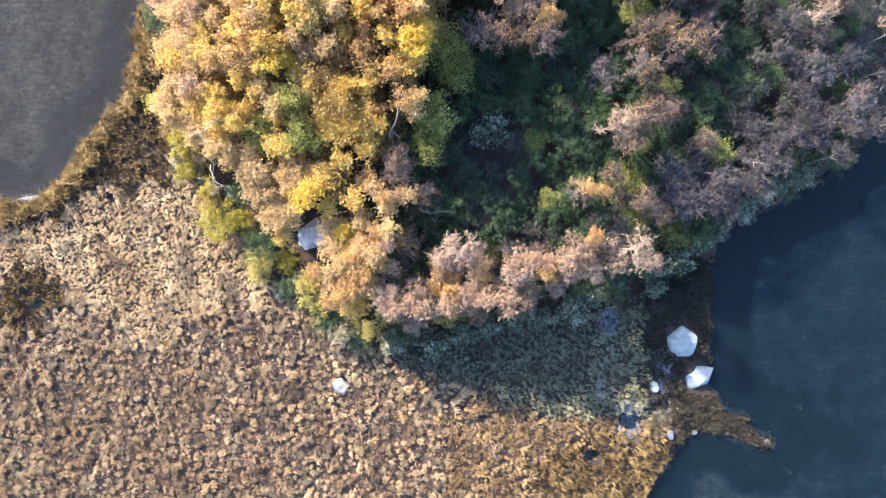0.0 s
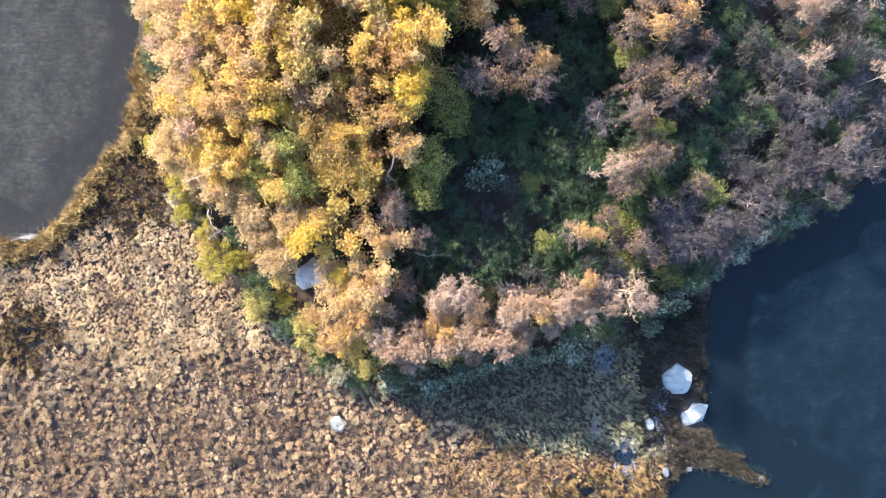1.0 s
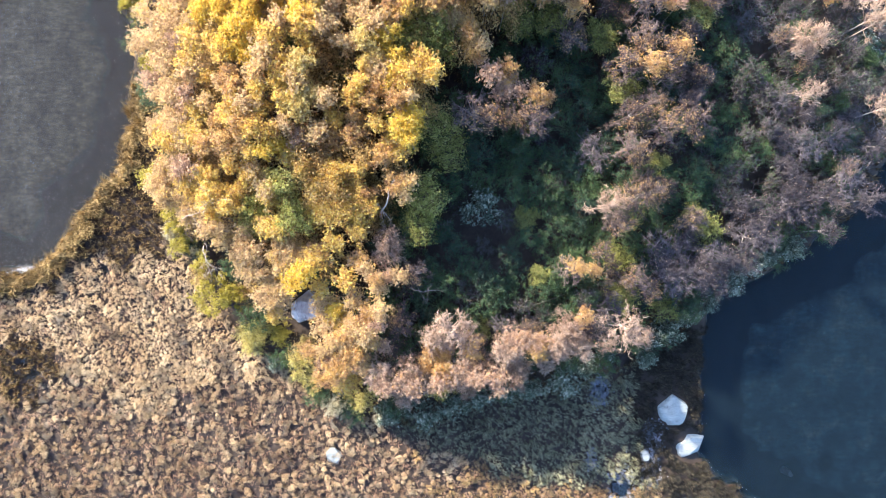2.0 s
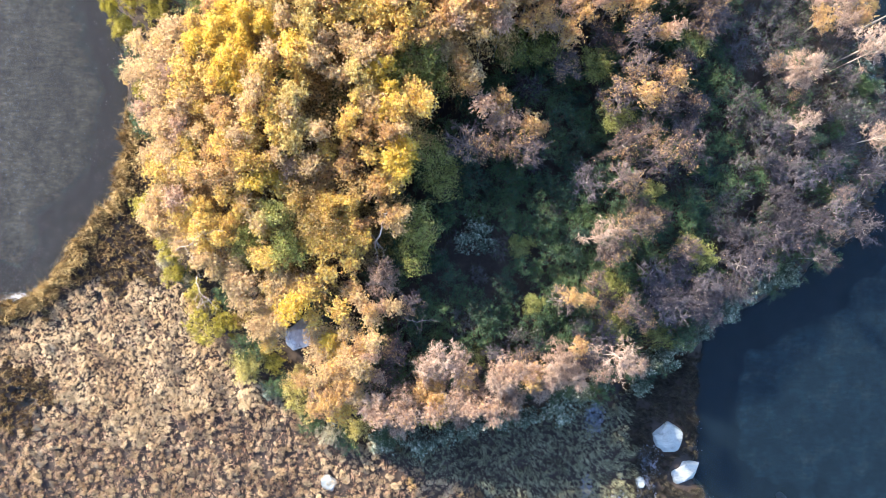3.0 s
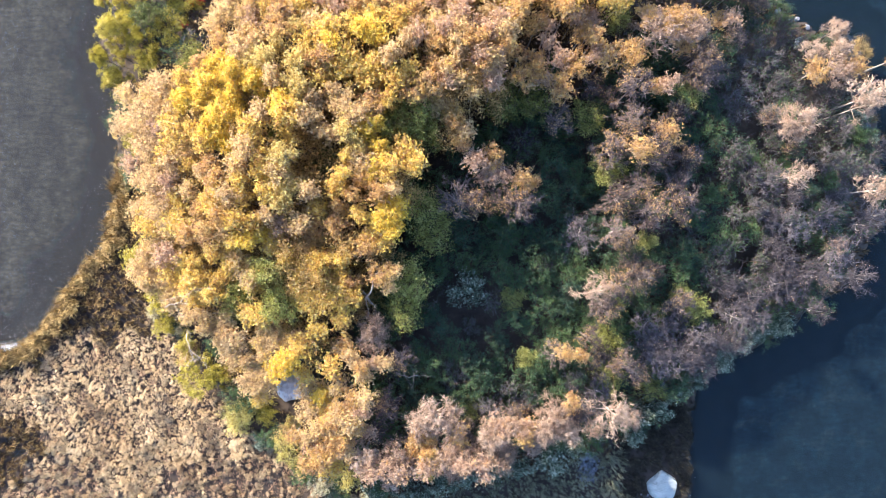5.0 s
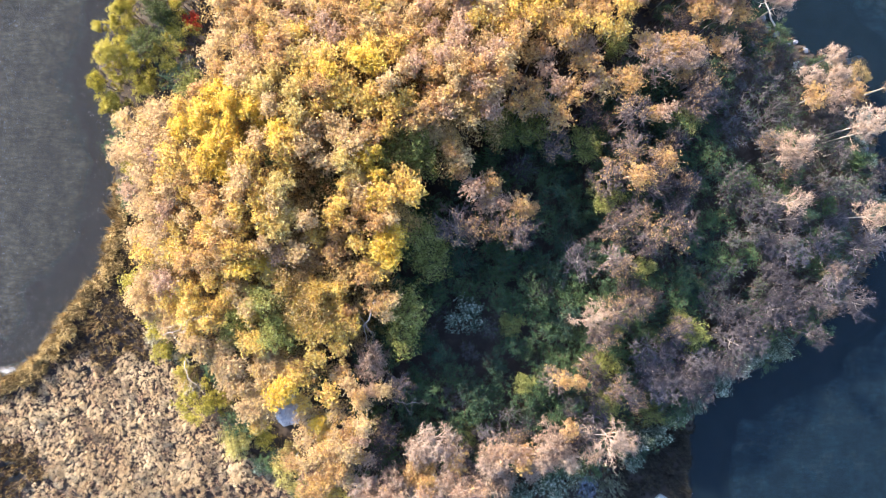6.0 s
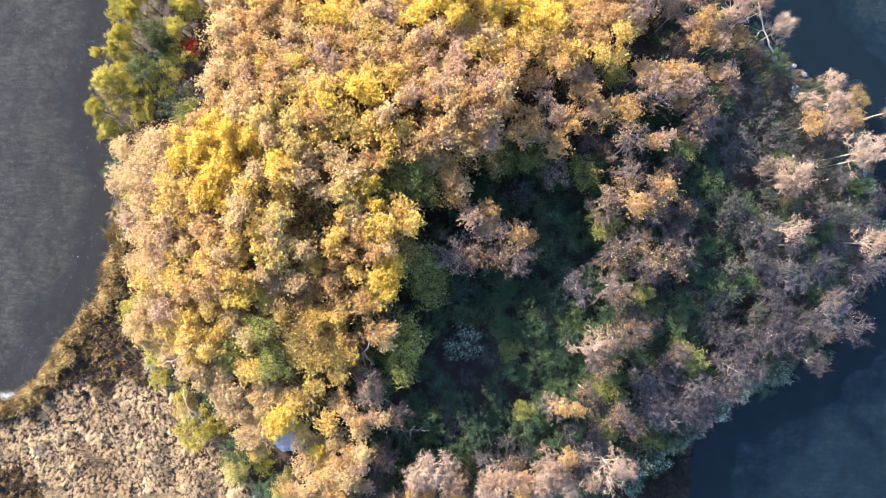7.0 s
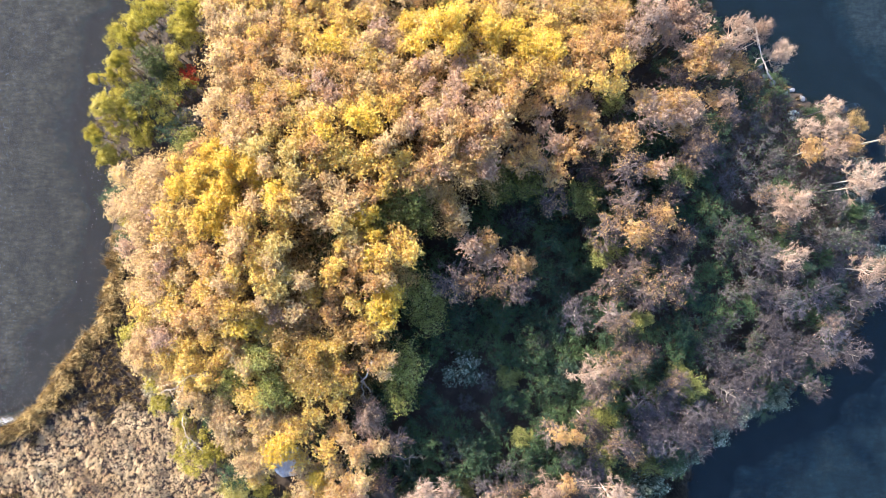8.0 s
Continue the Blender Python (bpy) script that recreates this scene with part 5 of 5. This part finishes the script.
def heath_here(x, y):
    """Dark low heath on the wet shore below the boulders and on the spit."""
    d = bank(x, y)
    return (d > 0.0) & (x > 13.8) & (y > -14.5) & (y < -0.5) & (inside_by(WOOD, x, y) < 0.3) & (wave_field(x, y, 1.8, 45) > -0.75) & ~sedge_here(x, y) & clear_of_rocks(x, y)


def floor_here(x, y):
    w = inside_by(WOOD, x, y)
    return (w > -0.2) & (bank(x, y) > 0.05) & (inside_by(GREEN, x, y) < 0.5)


def shaded_grass_here(x, y):
    """The finer grass in the wood's lee, coloured olive where its shadow falls."""
    # the outline runs along the edge of that shadow
    edge = np.minimum(-8.0 - 0.36 * (x + 3), -8.0) + 0.5 * wave_field(x, y, 3, 46)
    return (x > -3.5 + 0.5 * wave_field(x, y, 2, 47)) & (y > np.maximum(edge, -11.7 + 0.3 * wave_field(x, y, 2, 48)))


def golden_here(x, y):
    """The finer golden grass before the south-east inlet."""
    return (x > 0.5 + 2.0 * wave_field(x, y, 5, 53)) & (y < -9.0)


def meadow_here(x, y):
    mud = (x > np.where(y > -11, 14.2, 15.6) + 0.5 * wave_field(x, y, 2, 44)) & (y > -14.6)
    return ~mud & (bank(x, y) > 0.1) & (inside_by(WOOD, x, y) < 0.1) & ~sedge_here(x, y) & (height_at(x, y) > 0.02)


tussocks("tussock_grass", lambda x, y: meadow_here(x, y) & ~shaded_grass_here(x, y) & ~golden_here(x, y) & (y < -3.8 + 1.8 * wave_field(x, y, 8, 51)), 0.38, 46, 0.32, 0.022, 0.5, M_GRASS,
         "withered tan tussock grass of a boggy meadow", 200, (-32.5, -19.5, 20, 14), 0.15, splay=0.25, thin=0.92, turn=0.9, sway=0.8, mound=0.115, raised=0.10)
tussocks("golden_grass", lambda x, y: meadow_here(x, y) & ~shaded_grass_here(x, y) & golden_here(x, y), 0.27, 24, 0.30, 0.022, 0.42, M_GOLDGRASS,
         "fine golden brown grass before the inlet", 240, (-4, -19.5, 20, -8), 0.12, splay=0.3, turn=0.9, sway=0.8, mound=0.085, raised=0.07)
tussocks("fen_grass", lambda x, y: meadow_here(x, y) & shaded_grass_here(x, y), 0.21, 14, 0.42, 0.022, 0.26, M_SHADED_GRASS,
         "fine grass coloured olive brown for the wood's shadow", 230, (-6, -16, 20, 0), 0.10, splay=0.3)
tussocks("meadow_grass", lambda x, y: meadow_here(x, y) & ~shaded_grass_here(x, y) & (y > -4.8 + 1.8 * wave_field(x, y, 8, 51)), 0.19, 20, 0.40, 0.019, 0.5, M_HAY,
         "fine withered grass of a boggy meadow", 210, (-32.5, -19.5, 20, 14), 0.06, splay=0.25)
tussocks("short_grass", lambda x, y: meadow_here(x, y) & ~shaded_grass_here(x, y), 0.36, 7, 0.30, 0.045, 0.75, M_LITTER, "dead brown grass litter between the tussocks", 220, (-32.5, -19.5, 20, 14), 0.15)
tussocks("tall_sedge", lambda x, y: sedge_here(x, y) & (x < -18) & (bank(x, y) < 1.25 + 0.3 * wave_field(x, y, 1.5, 52)), 0.20, 34, 0.85, 0.03, 0.22, M_SUNLIT_SEDGE, "tall golden sedge along the bay's edge, coloured as if sunlit", 305, (-32.5, 2, -18, 18), 0.12, splay=0.5)
tussocks("sedge", lambda x, y: sedge_here(x, y) & (height_at(x, y) > -0.05), 0.24, 20, 0.5, 0.026, 0.28, M_SEDGE, "brown and gold sedge along the bank", 300, (-32.5, -19.5, 26, 18), 0.10, splay=0.4)
tussocks("heath", heath_here, 0.19, 18, 0.36, 0.028, 0.35, M_HEATH, "dark brown heath on the wet shore and the spit", 310, (12, -16, 26, 1), 0.12)
tussocks("undergrowth", floor_here, 0.5, 8, 0.45, 0.055, 0.5, M_BRACKEN, "brown ferny undergrowth along the wood's edge", 320, (-26, -9, 33, 37), 0.12)


# ---- pebbles added for sky mirrored in the wet hollows ----
prng = np.random.default_rng(88)
spots = []
for (px, py), r in list(zip(POOLS, POOL_SIZES))[1:5] + list(zip(POOLS, POOL_SIZES))[7:8]:
    n = int(2200 * r)
    q = prng.normal(0, 0.62 * r, (n, 2)) * [0.75, 1.3]
    spots.append(np.array([px, py]) + q)
spots = np.concatenate(spots)
spots = spots[land_by(spots[:, 0], spots[:, 1]) > 0]
pz = height_at(spots[:, 0], spots[:, 1])
pr = prng.uniform(0.03, 0.10, len(spots))
ring = [np.stack([spots[:, 0] + pr * math.cos(k * 1.2566) * prng.uniform(0.8, 1.2, len(pr)), spots[:, 1] + pr * math.sin(k * 1.2566) * prng.uniform(0.8, 1.2, len(pr)), pz], 1) for k in range(5)]
pverts = np.stack(ring + [np.stack([spots[:, 0], spots[:, 1], pz + 0.7 * pr], 1)], 1).reshape(-1, 3)
pfaces = (np.array([(k, (k + 1) % 5, 5) for k in range(5)])[None] + (np.arange(len(pr)) * 6)[:, None, None]).reshape(-1, 3)
pebbles = new("pebbles", mesh_from("pebbles", pverts, pfaces))
pebbles.data.materials.append(M_PEBBLE)
tagged(pebbles, "pebbles coloured blue-grey for sky mirrored in the shore's hollows", "pebbles", kind="stuff")


# ---- dead wood and foam ----
def tube(points, radii, sides=7):
    """One closed, bent, tapering stem."""
    pts = np.array(points, float)
    way = np.gradient(pts, axis=0)
    way /= np.linalg.norm(way, axis=1, keepdims=True)
    u = np.cross(way, [0.31, 0.2, 0.93])
    u /= np.linalg.norm(u, axis=1, keepdims=True)
    v = np.cross(way, u)
    ang = np.arange(sides) * 2 * np.pi / sides
    rings = [pts + np.array(radii)[:, None] * (np.cos(t) * u + np.sin(t) * v) for t in ang]
    verts = np.concatenate([np.stack(rings, 1).reshape(-1, 3), pts[:1], pts[-1:]])
    n, faces = len(pts), []
    for i in range(n - 1):
        for k in range(sides):
            q, w = i * sides + k, i * sides + (k + 1) % sides
            faces += [(q, w, w + sides), (q, w + sides, q + sides)]
    for k in range(sides):
        faces += [((k + 1) % sides, k, n * sides), ((n - 1) * sides + k, (n - 1) * sides + (k + 1) % sides, n * sides + 1)]
    return verts, np.array(faces)


def dead_wood(name, points, thick, shoots, seed, label, category, wood=None):
    """A bent, tapering stem with side branches, bleached by the weather."""
    rng = np.random.default_rng(seed)
    pts = np.array(points, float)
    fine = []
    for a, c in zip(pts[:-1], pts[1:]):
        for k in np.linspace(0, 1, 4)[:-1]:
            fine.append(a * (1 - k) + c * k + rng.normal(0, 0.05, 3))
    fine.append(pts[-1])
    fine = np.array(fine)
    rad = np.linspace(thick, thick * 0.25, len(fine))
    root = new(name)
    stem = tube(fine, rad)
    part("stem", mesh_from("stem", *stem), wood or M_WHITEWOOD, root)
    for _ in range(shoots):
        i = rng.integers(len(fine) // 3, len(fine))
        d = rng.normal(size=3) * [1, 1, 0.5] + (fine[-1] - fine[0]) / np.linalg.norm(fine[-1] - fine[0]) * 0.8
        d /= np.linalg.norm(d)
        ln = rng.uniform(0.5, 1.2)
        mid = fine[i] + d * ln * 0.5 + rng.normal(0, 0.06, 3)
        tip = mid + d * ln * 0.5 + rng.normal(0, 0.15, 3)
        twigs = [spikes([fine[i]], [mid], rad[i] * 0.55, rad[i] * 0.35, 5), spikes([mid], [tip], rad[i] * 0.35, 0.006, 5)]
        for _ in range(4):
            k = rng.uniform(0, 1)
            s0 = mid * (1 - k) + tip * k
            twigs.append(spikes([s0], [s0 + rng.normal(0, 0.2, 3) + d * 0.15], 0.012, 0.003, 3))
        part("branch", mesh_from("branch", *joined(twigs)), wood or M_WHITEWOOD, root)
    return tagged(root, label, category)


dead_wood("dead_tree", [(-3.7, 6.9, 1.5), (-3.5, 7.3, 5.2), (-2.9, 8.0, 6.6), (-2.6, 8.8, 7.6)], 0.10, 5, 1, "bleached crooked dead tree among the birches", "dead tree")
dead_wood("fallen_log", [(6.2, 1.0, 2.6), (7.3, 1.5, 2.8), (8.8, 2.1, 3.0)], 0.09, 2, 2, "grey fallen log lying on the shrubs", "log", M_GREYWOOD)
dead_wood("dead_branch", [(-2.0, -0.6, 3.6), (-3.4, 0.6, 4.4), (-4.8, 1.6, 5.2)], 0.05, 6, 3, "grey dead branch hanging in the thicket", "branch", M_GREYWOOD)
dead_wood("dead_branch", [(-1.6, 2.6, 4.8), (-0.8, 2.3, 5.0), (0.2, 2.6, 5.1)], 0.035, 7, 4, "grey dead branch reaching over the green hollow", "branch", M_GREYWOOD)
dead_wood("dead_branch", [(-15.6, 7.0, 6.3), (-14.6, 7.3, 6.6), (-13.6, 8.1, 6.8)], 0.028, 7, 5, "bleached dead branch on top of a birch", "branch")
dead_wood("dead_branch", [(-14.6, 5.2, 5.8), (-14.2, 4.3, 6.2), (-13.4, 3.7, 6.3)], 0.028, 7, 6, "bleached dead branch on top of a birch", "branch")
dead_wood("dead_branch", [(23.0, 26.3, 4.2), (21.8, 27.3, 5.4), (20.9, 28.9, 6.4)], 0.06, 7, 7, "pale bare bough leaning over the water", "branch")

frng = np.random.default_rng(77)
fx, fy = frng.uniform(-33, -22, 7800), frng.uniform(2, 36, 7800)
lane = -29.6 + 0.06 * (fy - 18) + 1.2 * np.sin(fy * 0.25)
keep = (land_by(fx, fy) < -0.15) & (frng.uniform(0, 1, 7800) < 0.85 * np.exp(-((fx - lane) / 1.6) ** 2) + 0.22 + 0.7 * (land_by(fx, fy) > -1.6) * (fy < 9))
fx, fy = fx[keep], fy[keep]
sx, sy = frng.uniform(14, 25, 2600), frng.uniform(-16, -4, 2600)
edge = land_by(sx, sy)
keep = (edge < -0.02) & (frng.uniform(0, 1, 2600) < np.exp(-((edge + 0.1) / 0.25) ** 2) * 0.8) & (sy < -5)
fx, fy = np.concatenate([fx, sx[keep]]), np.concatenate([fy, sy[keep]])
drift = frng.normal(0, 1, (260, 2)) * [0.55, 0.16] + [-29.6, 3.62]      # a drift of foam washed against the bank
fx, fy = np.concatenate([fx, drift[:, 0]]), np.concatenate([fy, drift[:, 1] + 0.12 * (drift[:, 0] + 29.6)])
near = (land_by(fx, fy) > -0.7) & (fy < 6) & (fx < 0)
rads = frng.uniform(0.008, 0.019, len(fx)) * np.where(near, 1.5, 1.0)
turns = frng.uniform(0, 6.28, len(fx))
corners = [np.stack([fx + rads * np.cos(turns + k * 1.2566), fy + rads * np.sin(turns + k * 1.2566), np.full(len(fx), 0.006)], 1) for k in range(5)]
fverts = np.stack(corners + [np.stack([fx, fy, np.full(len(fx), 0.012)], 1)], 1).reshape(-1, 3)
ffaces = (np.array([(k, (k + 1) % 5, 5) for k in range(5)])[None] + (np.arange(len(fx)) * 6)[:, None, None]).reshape(-1, 3)
foam = new("foam", mesh_from("foam", fverts, ffaces))
foam.data.materials.append(M_FOAM)
tagged(foam, "small white foam flecks drifting on the lake", "foam", kind="stuff")
